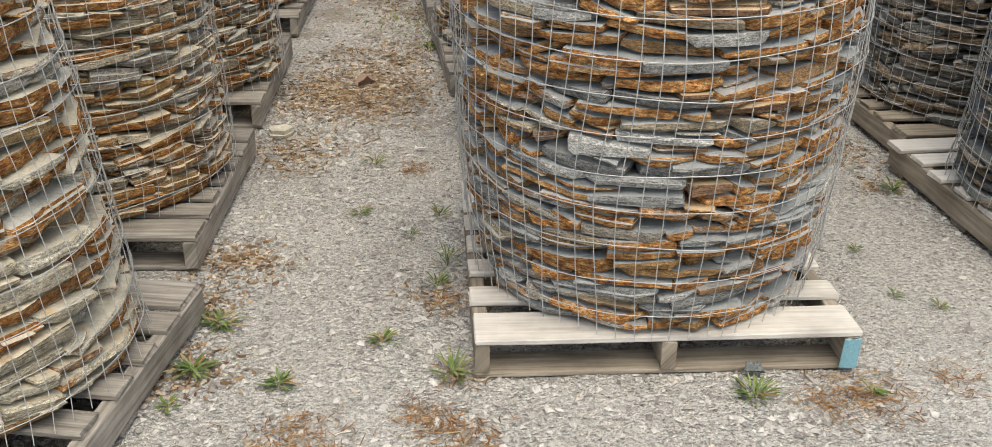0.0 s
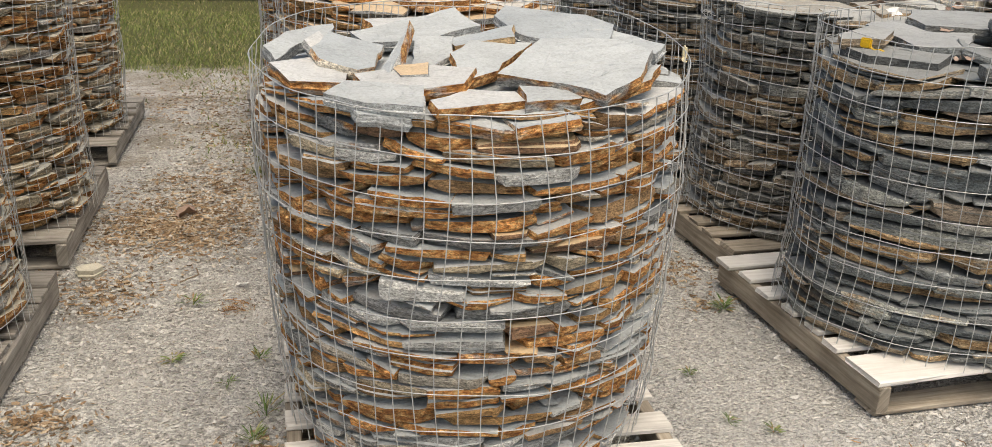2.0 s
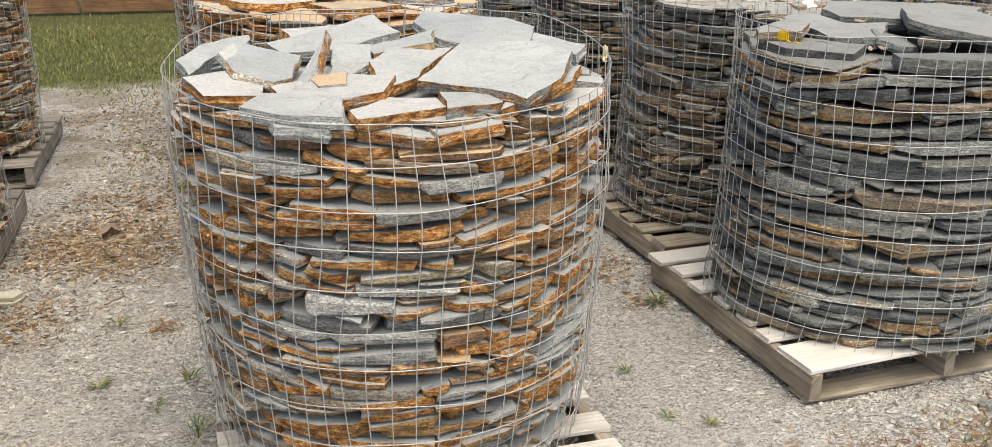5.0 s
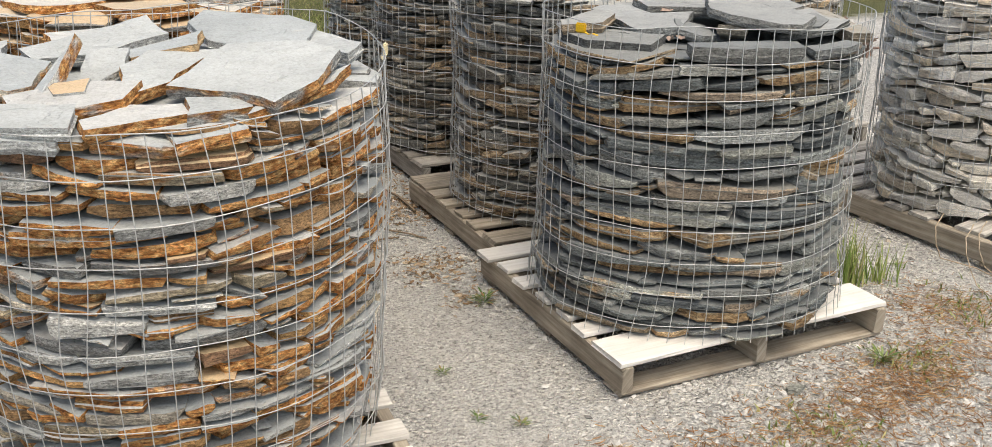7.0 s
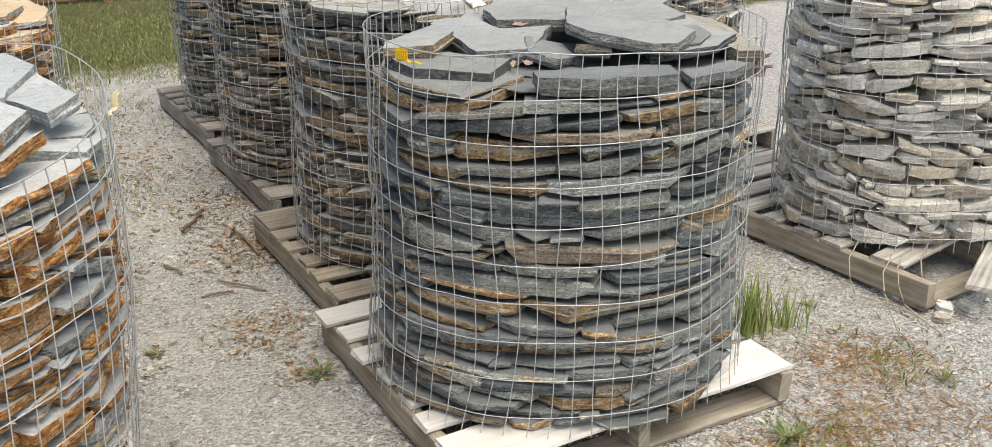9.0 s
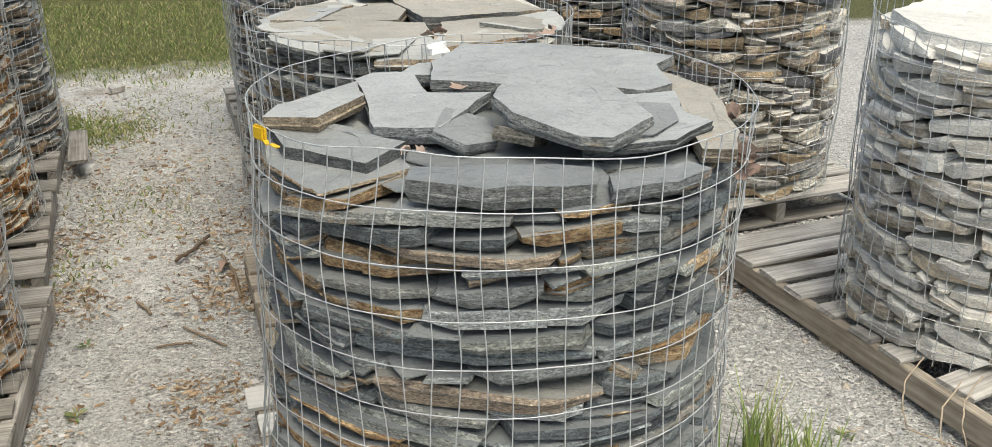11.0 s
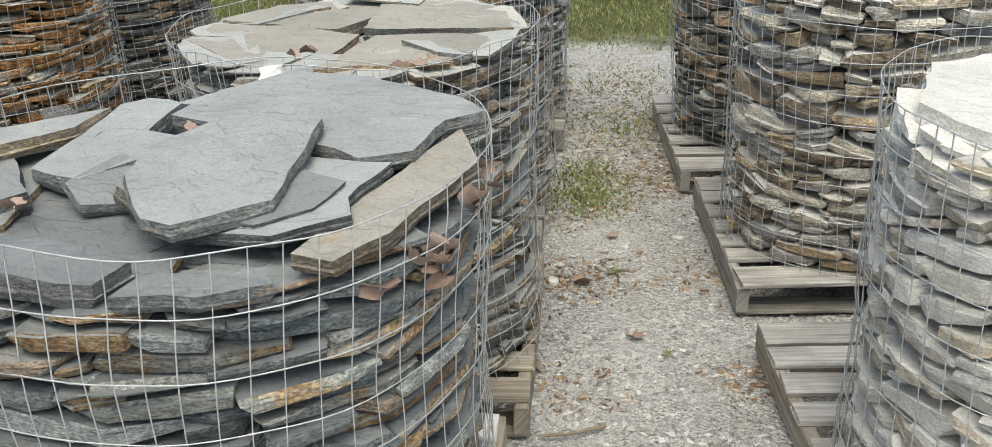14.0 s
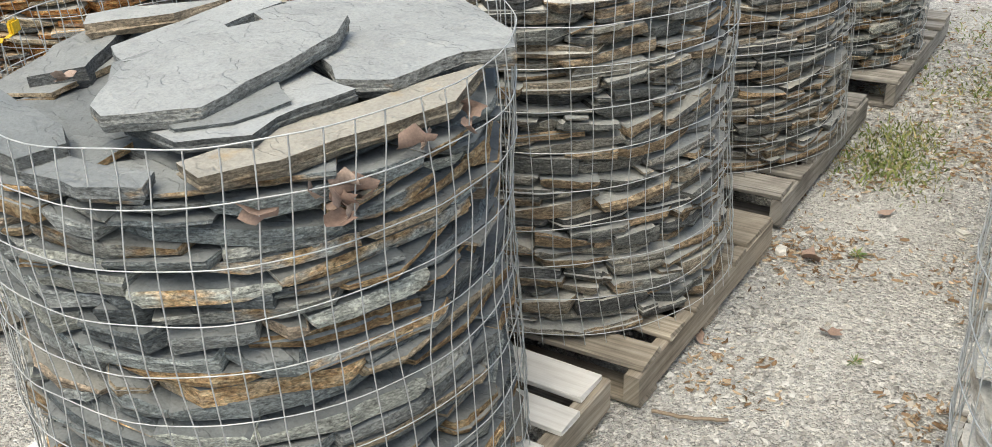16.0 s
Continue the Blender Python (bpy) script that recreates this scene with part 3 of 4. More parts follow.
litter = n.ramp(n.math("ADD", n.noise(3.4, co, 5, 0.62), n.math("SUBTRACT", n.math("MULTIPLY", n.math("SUBTRACT", xyz.outputs[1], 3.9), 0.035), n.math("MULTIPLY", n.math("ADD", xyz.outputs[0], -1.0), 0.06))), [(0.66, 0.0), (0.78, 0.55)])
soil = n.mix(litter, soil, n.ramp(grit_shade, [(0.3, (0.12, 0.09, 0.06)), (0.5, (0.27, 0.215, 0.145)), (0.7, (0.42, 0.36, 0.27))]))
edge_y = n.math("ADD", n.math("SUBTRACT", xyz.outputs[1], n.math("MULTIPLY", xyz.outputs[0], 0.19)), n.math("MULTIPLY", n.noise(2.6, co, 4, 0.6), 1.0))
lawn = n.ramp(n.math("MULTIPLY", n.math("SUBTRACT", edge_y, 8.25), 3.0), [(0.0, 0.0), (1.0, 1.0)])
turf = n.ramp(grit_shade, [(0.3, (0.05, 0.06, 0.02)), (0.5, (0.12, 0.13, 0.05)), (0.7, (0.24, 0.21, 0.11))])
soil = n.mix(lawn, soil, turf)
hh = n.math("ADD", n.math("MULTIPLY", chips.outputs["Distance"], n.math("MULTIPLY", gravelly, -0.8)), n.math("ADD", n.math("MULTIPLY", grit_shade, 0.6), n.math("MULTIPLY", chips2.outputs["Distance"], -0.4)))
GROUND = n.finish(soil, 0.95, hh, 1.0, 0.02)
ground = tagged(part("ground", gv, gf, [GROUND], None, smooth=True), "pale crushed stone and dust yard ground with leaf litter", "ground", kind="structure")

# ---- pallets and baskets ----
TANS, FIELD = (0.09, 0.30), (0.10, 0.26)
L_A = "wire basket of thin rusty grey slate on a pallet"
L_B = "wire basket of thick blue-grey slate slabs on a pallet"
L_C = "wire basket of brown-grey slate on a weathered pallet"
L_D = "wire basket of pale grey fieldstone on a weathered pallet"
L_E = "wire basket of tan and orange slate on a pallet"
Z0 = 0.126

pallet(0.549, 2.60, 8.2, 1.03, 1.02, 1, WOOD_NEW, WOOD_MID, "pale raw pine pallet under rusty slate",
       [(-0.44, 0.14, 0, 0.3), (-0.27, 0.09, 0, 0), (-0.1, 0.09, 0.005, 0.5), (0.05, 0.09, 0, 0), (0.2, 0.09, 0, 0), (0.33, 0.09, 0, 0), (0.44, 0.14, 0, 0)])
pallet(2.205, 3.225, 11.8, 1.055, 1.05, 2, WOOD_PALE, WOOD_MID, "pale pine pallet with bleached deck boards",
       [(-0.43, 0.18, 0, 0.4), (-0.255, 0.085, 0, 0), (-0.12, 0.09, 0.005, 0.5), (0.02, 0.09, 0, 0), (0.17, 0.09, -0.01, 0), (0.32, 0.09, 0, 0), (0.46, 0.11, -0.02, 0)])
pallet(2.055, 4.255, 12, 1.04, 0.95, 3, WOOD_MID, WOOD_MID, "dusty pine pallet with a broken deck board",
       [(-0.41, 0.11, 0, 1.5), (-0.25, 0.09, 0, 0), (-0.1, 0.09, 0.005, 0.5), (0.05, 0.09, 0, 0), (0.19, 0.09, 0, 0), (0.31, 0.09, 0, 0), (0.41, 0.11, 0, 0)])
pallet(1.868, 5.36, 12.5, 0.90, 1.02, 4, WOOD_OLD, WOOD_OLD, "weathered grey pallet under brown slate")
pallet(1.65, 6.56, 13, 0.92, 1.06, 5, WOOD_OLD, WOOD_OLD, "weathered grey pallet under brown slate")
pallet(3.898, 3.99, 16, 1.02, 1.37, 6, WOOD_GREY, WOOD_MID, "weathered grey pallet with loose deck boards",
       [(-0.61, 0.10, 0.05, 24), (-0.43, 0.13, 0.03, 7), (-0.28, 0.10, 0, -2), (-0.12, 0.10, 0, 1), (0.04, 0.09, 0, 0), (0.20, 0.09, 0, 0), (0.34, 0.10, 0, 0), (0.48, 0.10, 0, 0), (0.61, 0.12, 0, 0)])
pallet(3.505, 5.335, 15.5, 1.02, 0.96, 7, WOOD_GREY, WOOD_OLD, "weathered grey pallet under fieldstone",
       [(-0.41, 0.14, 0.01, 1.0), (-0.25, 0.09, 0, 0), (-0.13, 0.09, 0, 0), (0.0, 0.09, 0, 0), (0.14, 0.09, 0, 0), (0.28, 0.09, 0, 0), (0.41, 0.13, 0, 0)])
pallet(3.17, 6.40, 15.5, 1.02, 1.06, 8, WOOD_GREY, WOOD_OLD, "weathered grey pallet under dark fieldstone")
pallet(0.40, 3.80, 9, 1.02, 1.0, 9, WOOD_OLD, WOOD_OLD, "weathered grey pallet under rusty slate")
pallet(0.155, 4.87, 13, 1.02, 1.04, 10, WOOD_OLD, WOOD_OLD, "weathered grey pallet under rusty slate")
pallet(-0.10, 6.02, 12, 1.02, 1.02, 11, WOOD_OLD, WOOD_OLD, "weathered grey pallet near the lawn")
pallet(-1.21, 1.75, -1.5, 1.02, 1.02, 12, WOOD_OLD, WOOD_OLD, "weathered grey pallet under tan slate")
pallet(-1.354, 2.93, 5.8, 1.02, 0.95, 13, WOOD_OLD, WOOD_OLD, "weathered grey pallet under tan slate")
pallet(-1.53, 4.18, 7.5, 1.02, 1.0, 14, WOOD_OLD, WOOD_OLD, "weathered grey pallet under tan slate")
pallet(-1.735, 5.60, 7, 1.02, 1.06, 15, WOOD_OLD, WOOD_OLD, "weathered grey pallet under tan slate")


def slab(corners, thick, z, tilt=0, roll=0, face=None, edge=None, shift=(0, 0), scale=1.0):
    """A flagstone on top of a basket: its corners about the basket's middle, its height and lean."""
    cx = sum(c[0] for c in corners) / len(corners)
    cy = sum(c[1] for c in corners) / len(corners)
    area = sum(corners[k - 1][0] * corners[k][1] - corners[k][0] * corners[k - 1][1] for k in range(len(corners)))
    if area < 0:
        corners = corners[::-1]
    return ([(x - cx, y - cy) for x, y in corners], thick, cx * scale + shift[0], cy * scale + shift[1], z, 0, tilt, roll, face, edge)


TOP_A = [
    slab([(-0.38, -0.1), (-0.05, -0.38), (0.3, -0.34), (0.40, 0.0), (0.1, 0.3), (-0.3, 0.25)], 0.02, 1.052, 3.3, 0),
    slab([(0.05, -0.26), (0.18, 0.02), (0.38, -0.01), (0.45, -0.11), (0.38, -0.32), (0.28, -0.44), (0.2, -0.35), (0.14, -0.32)], 0.03, 1.090, 6.3, -3.0),
    slab([(0.07, 0.32), (0.11, 0.45), (0.35, 0.39), (0.42, 0.29), (0.38, 0.09), (0.27, 0.03), (0.13, 0.12)], 0.03, 1.109, 5.3, 2.0),
    slab([(0.37, 0.11), (0.4, 0.34), (0.52, 0.04), (0.47, -0.06)], 0.03, 1.089, 1.3, -7.0),
    slab([(-0.06, -0.12), (-0.01, 0.01), (0.16, 0.05), (0.06, -0.21), (-0.03, -0.32)], 0.03, 1.088, 7.3, 6.0),
    slab([(-0.32, 0.15), (-0.03, 0.41), (0.04, 0.2), (-0.12, 0.05), (-0.27, 0.05)], 0.03, 1.103, 5.3, -2.0),
    slab([(-0.06, 0.07), (0.13, 0.15), (0.12, 0.01), (-0.04, -0.02)], 0.03, 1.108, 3.3, -8.0),
    slab([(-0.4, -0.1), (-0.37, 0.07), (-0.22, 0.01), (-0.23, -0.19), (-0.27, -0.24), (-0.37, -0.19)], 0.03, 1.089, 5.3, 7.0),
    slab([(-0.14, 0.06), (-0.04, 0.04), (-0.04, -0.1), (-0.11, -0.2), (-0.15, -0.18)], 0.03, 1.087, 9.3, -4.0),
    slab([(-0.52, -0.05), (-0.49, 0.14), (-0.38, 0.32), (-0.36, 0.16), (-0.44, 0.02), (-0.47, -0.17)], 0.03, 1.087, 3.3, 9.0),
    slab([(-0.49, -0.18), (-0.38, -0.1), (-0.28, -0.13), (-0.29, -0.3), (-0.42, -0.31)], 0.03, 1.068, 5.3, 3.0),
    slab([(-0.34, -0.4), (-0.29, -0.31), (-0.11, -0.36), (-0.11, -0.5), (-0.24, -0.47)], 0.03, 1.059, 6.3, -2.0),
    slab([(-0.28, -0.26), (-0.14, -0.2), (0.01, -0.25), (-0.02, -0.36), (-0.12, -0.39), (-0.25, -0.36)], 0.03, 1.073, 7.3, -3.0),
    slab([(-0.11, -0.45), (-0.02, -0.33), (0.09, -0.33), (0.12, -0.4), (-0.09, -0.52)], 0.03, 1.051, 3.3, 3.0),
    slab([(0.09, -0.34), (0.24, -0.31), (0.24, -0.39), (0.1, -0.46)], 0.03, 1.057, 5.3, 5.0),
    slab([(-0.22, -0.24), (-0.12, -0.01), (-0.16, -0.19), (-0.2, -0.3)], 0.03, 1.102, 13.3, -24.0),
    slab([(0.22, -0.44), (0.42, -0.26), (0.47, -0.12), (0.36, -0.22), (0.26, -0.33)], 0.026, 1.066, 3, -4),
    slab([(0.27, 0.06), (0.35, 0.10), (0.37, 0.0), (0.30, -0.02)], 0.02, 1.098, -6, 8),
    slab([(-0.20, -0.22), (-0.1, -0.21), (-0.1, -0.31), (-0.17, -0.31)], 0.014, 1.098, 6, -4, FACE_O),
    slab([(-0.30, 0.36), (-0.10, 0.50), (-0.04, 0.42), (-0.26, 0.24)], 0.03, 1.09, 2, 4),
    slab([(-0.43, -0.03), (-0.40, 0.05), (-0.36, 0.0), (-0.38, -0.09)], 0.03, 1.10, 14, 18),
    slab([(-0.30, -0.36), (-0.12, -0.38), (-0.14, -0.50), (-0.26, -0.48)], 0.03, 1.028, 2, 3),
    slab([(0.05, -0.42), (0.22, -0.38), (0.23, -0.47), (0.08, -0.52)], 0.026, 1.022, 2, -4),
]
TOP_A = [(*t[:9], t[9] or (EDGE_A if k % 3 == 1 else EDGE_G)) for k, t in enumerate(TOP_A)]
TOP_B = [
    slab([(-0.36, -0.05), (-0.1, -0.32), (0.3, -0.30), (0.40, 0.1), (0.1, 0.32), (-0.25, 0.25)], 0.02, 0.985, 0, 0),
    slab([(-0.14, 0.14), (-0.13, 0.31), (-0.04, 0.47), (0.16, 0.46), (0.40, 0.36), (0.48, 0.29), (0.42, 0.22), (0.41, 0.06), (0.33, 0.0), (0.23, 0.05), (0.07, 0.08)], 0.036, 1.046, 1.5, 0, FACE_S),
    slab([(0.0, -0.21), (-0.03, -0.11), (0.04, 0.08), (0.16, 0.17), (0.22, 0.10), (0.25, -0.03), (0.29, -0.23), (0.18, -0.35), (0.12, -0.34)], 0.03, 1.072, 4, 2, FACE_S),
    slab([(-0.31, 0.22), (-0.27, 0.27), (-0.17, 0.24), (-0.14, 0.08), (0.0, 0.05), (-0.13, -0.16), (-0.27, -0.12)], 0.036, 1.03, 3, -3, FACE_S),
    slab([(-0.50, -0.06), (-0.48, 0.03), (-0.30, 0.18), (-0.28, 0.04), (-0.38, -0.12)], 0.034, 1.036, -2, -5, FACE_S),
    slab([(-0.49, -0.02), (-0.44, 0.02), (-0.32, -0.08), (-0.20, -0.20), (-0.28, -0.29), (-0.45, -0.16)], 0.042, 0.998, 5, -4),
    slab([(0.36, -0.33), (0.37, -0.13), (0.43, 0.26), (0.52, 0.11), (0.475, -0.22), (0.43, -0.33)], 0.032, 1.018, 1, 2, FACE_T, EDGE_C),
    slab([(0.13, -0.30), (0.20, 0.04), (0.40, 0.0), (0.385, -0.15), (0.42, -0.22), (0.32, -0.30)], 0.020, 1.044, 2, -5, FACE_S),
    slab([(0.18, -0.27), (0.24, -0.05), (0.36, -0.10), (0.35, -0.21), (0.28, -0.28)], 0.014, 1.056, 3, -3),
    slab([(-0.22, -0.43), (-0.21, -0.36), (0.06, -0.36), (0.14, -0.39), (0.13, -0.47), (-0.08, -0.49)], 0.045, 1.0, 1, 1),
    slab([(-0.16, -0.17), (-0.13, -0.04), (-0.02, -0.06), (-0.02, -0.17), (-0.09, -0.22)], 0.028, 1.02, 9, 12),
    slab([(-0.04, -0.20), (0.02, -0.10), (0.09, -0.16), (0.04, -0.26)], 0.03, 1.025, -14, 10, FACE_T, EDGE_C),
    slab([(0.15, -0.48), (0.16, -0.40), (0.33, -0.34), (0.37, -0.38), (0.28, -0.45)], 0.03, 1.0, 1, 0),
    slab([(-0.48, -0.16), (-0.40, -0.05), (-0.25, -0.16), (-0.30, -0.32), (-0.38, -0.30)], 0.03, 0.975, 3, -2),
    slab([(-0.22, 0.26), (-0.16, 0.40), (-0.02, 0.46), (-0.10, 0.28)], 0.03, 1.025, 0, 4, FACE_S),
]
TOP_B = [(*t[:9], t[9] or EDGE_S) for t in TOP_B]
TOP_C = [
    slab([(-0.42, -0.2), (-0.1, -0.42), (0.06, -0.3), (0.04, -0.06), (-0.2, 0.0), (-0.44, -0.02)], 0.04, 1.0, 1, 0),
    slab([(0.07, -0.42), (0.34, -0.28), (0.46, -0.02), (0.3, 0.02), (0.08, -0.06)], 0.04, 1.0, 0, 1),
    slab([(-0.44, 0.02), (-0.04, -0.03), (0.0, 0.2), (-0.14, 0.42), (-0.38, 0.26)], 0.035, 1.004, -1, 0),
    slab([(0.03, -0.03), (0.44, 0.06), (0.34, 0.32), (0.1, 0.44), (-0.08, 0.38)], 0.04, 1.004, -1, 0),
]
TOP_C = [(*t[:8], FACE_T, EDGE_C) for t in TOP_C]
TOP_D = [slab([(-0.42, -0.1), (-0.2, -0.38), (0.2, -0.4), (0.42, -0.1), (0.3, 0.34), (-0.1, 0.44), (-0.38, 0.2)], 0.06, 1.0, 1, 2)]

stone_basket(Basket(0.542, 2.557, Z0, 1.075, 0.49, 0.536, 0.555, 1, lean=(0.0, 0.02), tuck=(-90, 0.02, 60), lobes=((-8, 0.012, 30),)), FACE_A, EDGE_A, (0.07, 0.36), (0.014, 0.044), 0.004, 1.115, L_A, (-90, 110), top=1.055, tops=TOP_A, tip=0.05)
stone_basket(Basket(2.235, 3.185, Z0, 1.05, 0.54, 0.515, 0.525, 2, lean=(0.02, 0.0), lobes=((-45, 0.01, 25), (197, 0.04, 38)), tuck=(-95, 0.03, 60)), FACE_B, EDGE_B, (0.12, 0.58), (0.016, 0.056), 0.005, 1.10, L_B, (-80, 110), top=1.005, tops=TOP_B)
stone_basket(Basket(2.09, 4.231, Z0, 1.04, 0.515, 0.49, 0.50, 3), FACE_C, EDGE_C, (0.08, 0.36), (0.016, 0.05), 0.005, 1.07, L_C, (-80, 120), limit=220, tops=TOP_C)
stone_basket(Basket(1.872, 5.323, Z0, 1.05, 0.495, 0.485, 0.49, 4), FACE_C, EDGE_C, (0.08, 0.34), (0.016, 0.045), 0.005, 1.06, L_C, (-90, 120), limit=200)
stone_basket(Basket(1.69, 6.42, Z0, 1.05, 0.455, 0.475, 0.48, 5), FACE_C, EDGE_B, (0.08, 0.34), (0.016, 0.045), 0.005, 1.06, L_C, (-60, 120), limit=180)
stone_basket(Basket(3.925, 3.835, Z0, 1.05, 0.485, 0.475, 0.475, 6), FACE_D, EDGE_D, (0.10, 0.30), (0.034, 0.078), 0.006, 1.09, L_D, (-170, 100), limit=220, tops=TOP_D)
stone_basket(Basket(3.50, 5.30, Z0, 1.05, 0.47, 0.468, 0.47, 7), FACE_D, EDGE_M, (0.09, 0.30), (0.028, 0.066), 0.007, 1.06, L_D, (-130, 100), limit=200)
stone_basket(Basket(3.15, 6.42, Z0, 1.05, 0.46, 0.475, 0.48, 8), FACE_C, EDGE_C, FIELD, (0.025, 0.055), 0.007, 1.06, L_C, (-120, 100), limit=160)
stone_basket(Basket(0.40, 3.78, Z0, 1.10, 0.505, 0.50, 0.51, 9), FACE_O, EDGE_A, (0.08, 0.34), (0.016, 0.042), 0.005, 1.12, L_A, (-45, 120), limit=200)
stone_basket(Basket(0.12, 4.97, Z0, 1.05, 0.505, 0.485, 0.49, 10), FACE_E, EDGE_A, (0.08, 0.34), (0.016, 0.042), 0.005, 1.06, L_A, (-45, 120), limit=200)
stone_basket(Basket(-0.04, 5.95, Z0, 1.05, 0.50, 0.485, 0.49, 11), FACE_C, EDGE_C, (0.08, 0.34), (0.016, 0.042), 0.005, 1.06, L_C, (-45, 120), limit=180)
stone_basket(Basket(-1.245, 1.80, Z0, 1.1, 0.545, 0.48, 0.43, 12), FACE_E, EDGE_E, (0.14, 0.48), (0.018, 0.058), 0.007, 1.1, L_E, (0, 120), limit=250)
stone_basket(Basket(-1.345, 2.97, Z0, 1.1, 0.515, 0.485, 0.49, 13), FACE_E, EDGE_F, (0.1, 0.36), (0.018, 0.045), 0.006, 1.1, L_E, (-30, 120), limit=220)
stone_basket(Basket(-1.475, 4.12, Z0, 1.1, 0.505, 0.485, 0.49, 14), FACE_E, EDGE_F, TANS, (0.02, 0.045), 0.006, 1.1, L_E, (-30, 120), limit=200)
stone_basket(Basket(-1.69, 5.48, Z0, 1.1, 0.49, 0.485, 0.49, 15), FACE_E, EDGE_F, TANS, (0.02, 0.045), 0.006, 1.1, L_E, (-30, 120), limit=180)


# ---- ground cover and small things ----
def island_mat(name, stops, rough=0.85, bump=0.0):
    n = Nodes(name)
    pc = n.piece()
    col = n.ramp(pc, stops)
    fine = n.noise(180.0, n.coords(), 4, 0.7)
    col = n.mix(0.6, col, n.ramp(fine, [(0.3, 0.6), (0.7, 1.25)]), "MULTIPLY")
    return n.finish(col, rough, fine, 0.4, 0.004)


PEBBLE = island_mat("gravel_chips", [(0.0, (0.22, 0.215, 0.205)), (0.3, (0.42, 0.41, 0.395)), (0.65, (0.56, 0.552, 0.535)), (0.95, (0.70, 0.695, 0.685)), (1.0, (0.46, 0.40, 0.32))])
STRAW = island_mat("pine_straw", [(0.0, (0.16, 0.075, 0.03)), (0.4, (0.30, 0.155, 0.065)), (0.75, (0.42, 0.27, 0.14)), (1.0, (0.50, 0.40, 0.26))])
DEAD = island_mat("dead_leaf_bits", [(0.0, (0.13, 0.08, 0.045)), (0.35, (0.28, 0.185, 0.11)), (0.7, (0.44, 0.34, 0.235)), (1.0, (0.56, 0.47, 0.36))])
BLADE = island_mat("grass_blades", [(0.0, (0.11, 0.16, 0.04)), (0.4, (0.20, 0.26, 0.075)), (0.7, (0.31, 0.33, 0.12)), (1.0, (0.52, 0.44, 0.25))], 0.7)
WEED = island_mat("weed_leaves", [(0.0, (0.08, 0.14, 0.04)), (0.4, (0.15, 0.23, 0.07)), (0.7, (0.25, 0.31, 0.12)), (0.82, (0.36, 0.30, 0.16)), (1.0, (0.34, 0.19, 0.09))], 0.65)
TALL = island_mat("tall_grass", [(0.0, (0.16, 0.25, 0.06)), (0.5, (0.27, 0.37, 0.10)), (0.85, (0.40, 0.45, 0.17)), (1.0, (0.50, 0.46, 0.24))], 0.6)
TWIG = island_mat("dry_twig", [(0.0, (0.12, 0.085, 0.06)), (0.5, (0.22, 0.165, 0.115)), (1.0, (0.32, 0.255, 0.19))])
VINE = island_mat("dry_vine", [(0.0, (0.36, 0.28, 0.20)), (1.0, (0.50, 0.42, 0.32))])
OAK = island_mat("oak_leaf", [(0.0, (0.22, 0.15, 0.12)), (0.5, (0.35, 0.255, 0.21)), (1.0, (0.47, 0.37, 0.31))])
YELLOW = island_mat("yellow_plastic", [(0.0, (0.80, 0.50, 0.03)), (1.0, (0.85, 0.56, 0.05))], 0.4)
PALE_TAG = island_mat("pale_tag", [(0.0, (0.75, 0.66, 0.42)), (1.0, (0.78, 0.70, 0.48))], 0.5)
PAPER = island_mat("white_paper", [(0.0, (0.80, 0.80, 0.80)), (1.0, (0.82, 0.82, 0.81))], 0.7)
BLUE = island_mat("light_blue_paint", [(0.0, (0.24, 0.50, 0.62)), (1.0, (0.28, 0.55, 0.66))], 0.6)
FENCE = wood("brown_stained_boards", (0.17, 0.095, 0.05), (0.27, 0.16, 0.09), (0.34, 0.215, 0.13))

rs = np.random.RandomState(5)


def set_by(x, y):
    """Sets a spot of the sketch plan onto the yard's plan."""
    terms = (1, x, y, x * x, x * y, y * y, x ** 3, x * x * y, x * y * y, y ** 3)
    ax = (0.0775, -0.087, 0.0113, -0.0075, 0.0458, -0.0197, -0.0005, 0.0008, -0.0031, 0.0015)
    ay = (-0.2467, 0.1169, 0.0375, 0.0019, -0.0321, 0.008, -0.0002, 0.0003, 0.0027, 0.0004)
    return (x + sum(a * q for a, q in zip(ax, terms)), y + sum(a * q for a, q in zip(ay, terms)))


def nudged(x, y):
    """A spot of the sketch plan, moved by its row first."""
    return set_by(x - 0.06, y - 0.045) if y < 3.9 else set_by(x + 0.04, y - 0.05)


def scatter_chips(count, x0, x1, y0, y1, smin, smax, keep):
    verts, faces = [], []
    base = np.array([(1, 0, 0), (0, 1, 0), (-1, 0, 0), (0, -1, 0), (0, 0, 1), (0, 0, -1)], float)
    tris = [(0, 1, 4), (1, 2, 4), (2, 3, 4), (3, 0, 4), (1, 0, 5), (2, 1, 5), (3, 2, 5), (0, 3, 5)]
    made = 0
    while made < count:
        x, y = rs.uniform(x0, x1), rs.uniform(y0, y1)
        if not keep(x, y):
            continue
        s = smin + (smax - smin) * rs.uniform() ** 3
        p = base * (s * rs.uniform(0.7, 1.3), s * rs.uniform(0.5, 1.0), s * rs.uniform(0.3, 0.6)) + rs.uniform(-0.3, 0.3, (6, 3)) * s
        a = rs.uniform(0, 6.28)
        c, sn = math.cos(a), math.sin(a)
        z = ground_height(x, y) + s * 0.18
        o = len(verts)
        for q in p:
            verts.append((x + q[0] * c - q[1] * sn, y + q[0] * sn + q[1] * c, z + q[2]))
        faces += [(i + o, j + o, k + o) for i, j, k in tris]
        made += 1
    return verts, faces


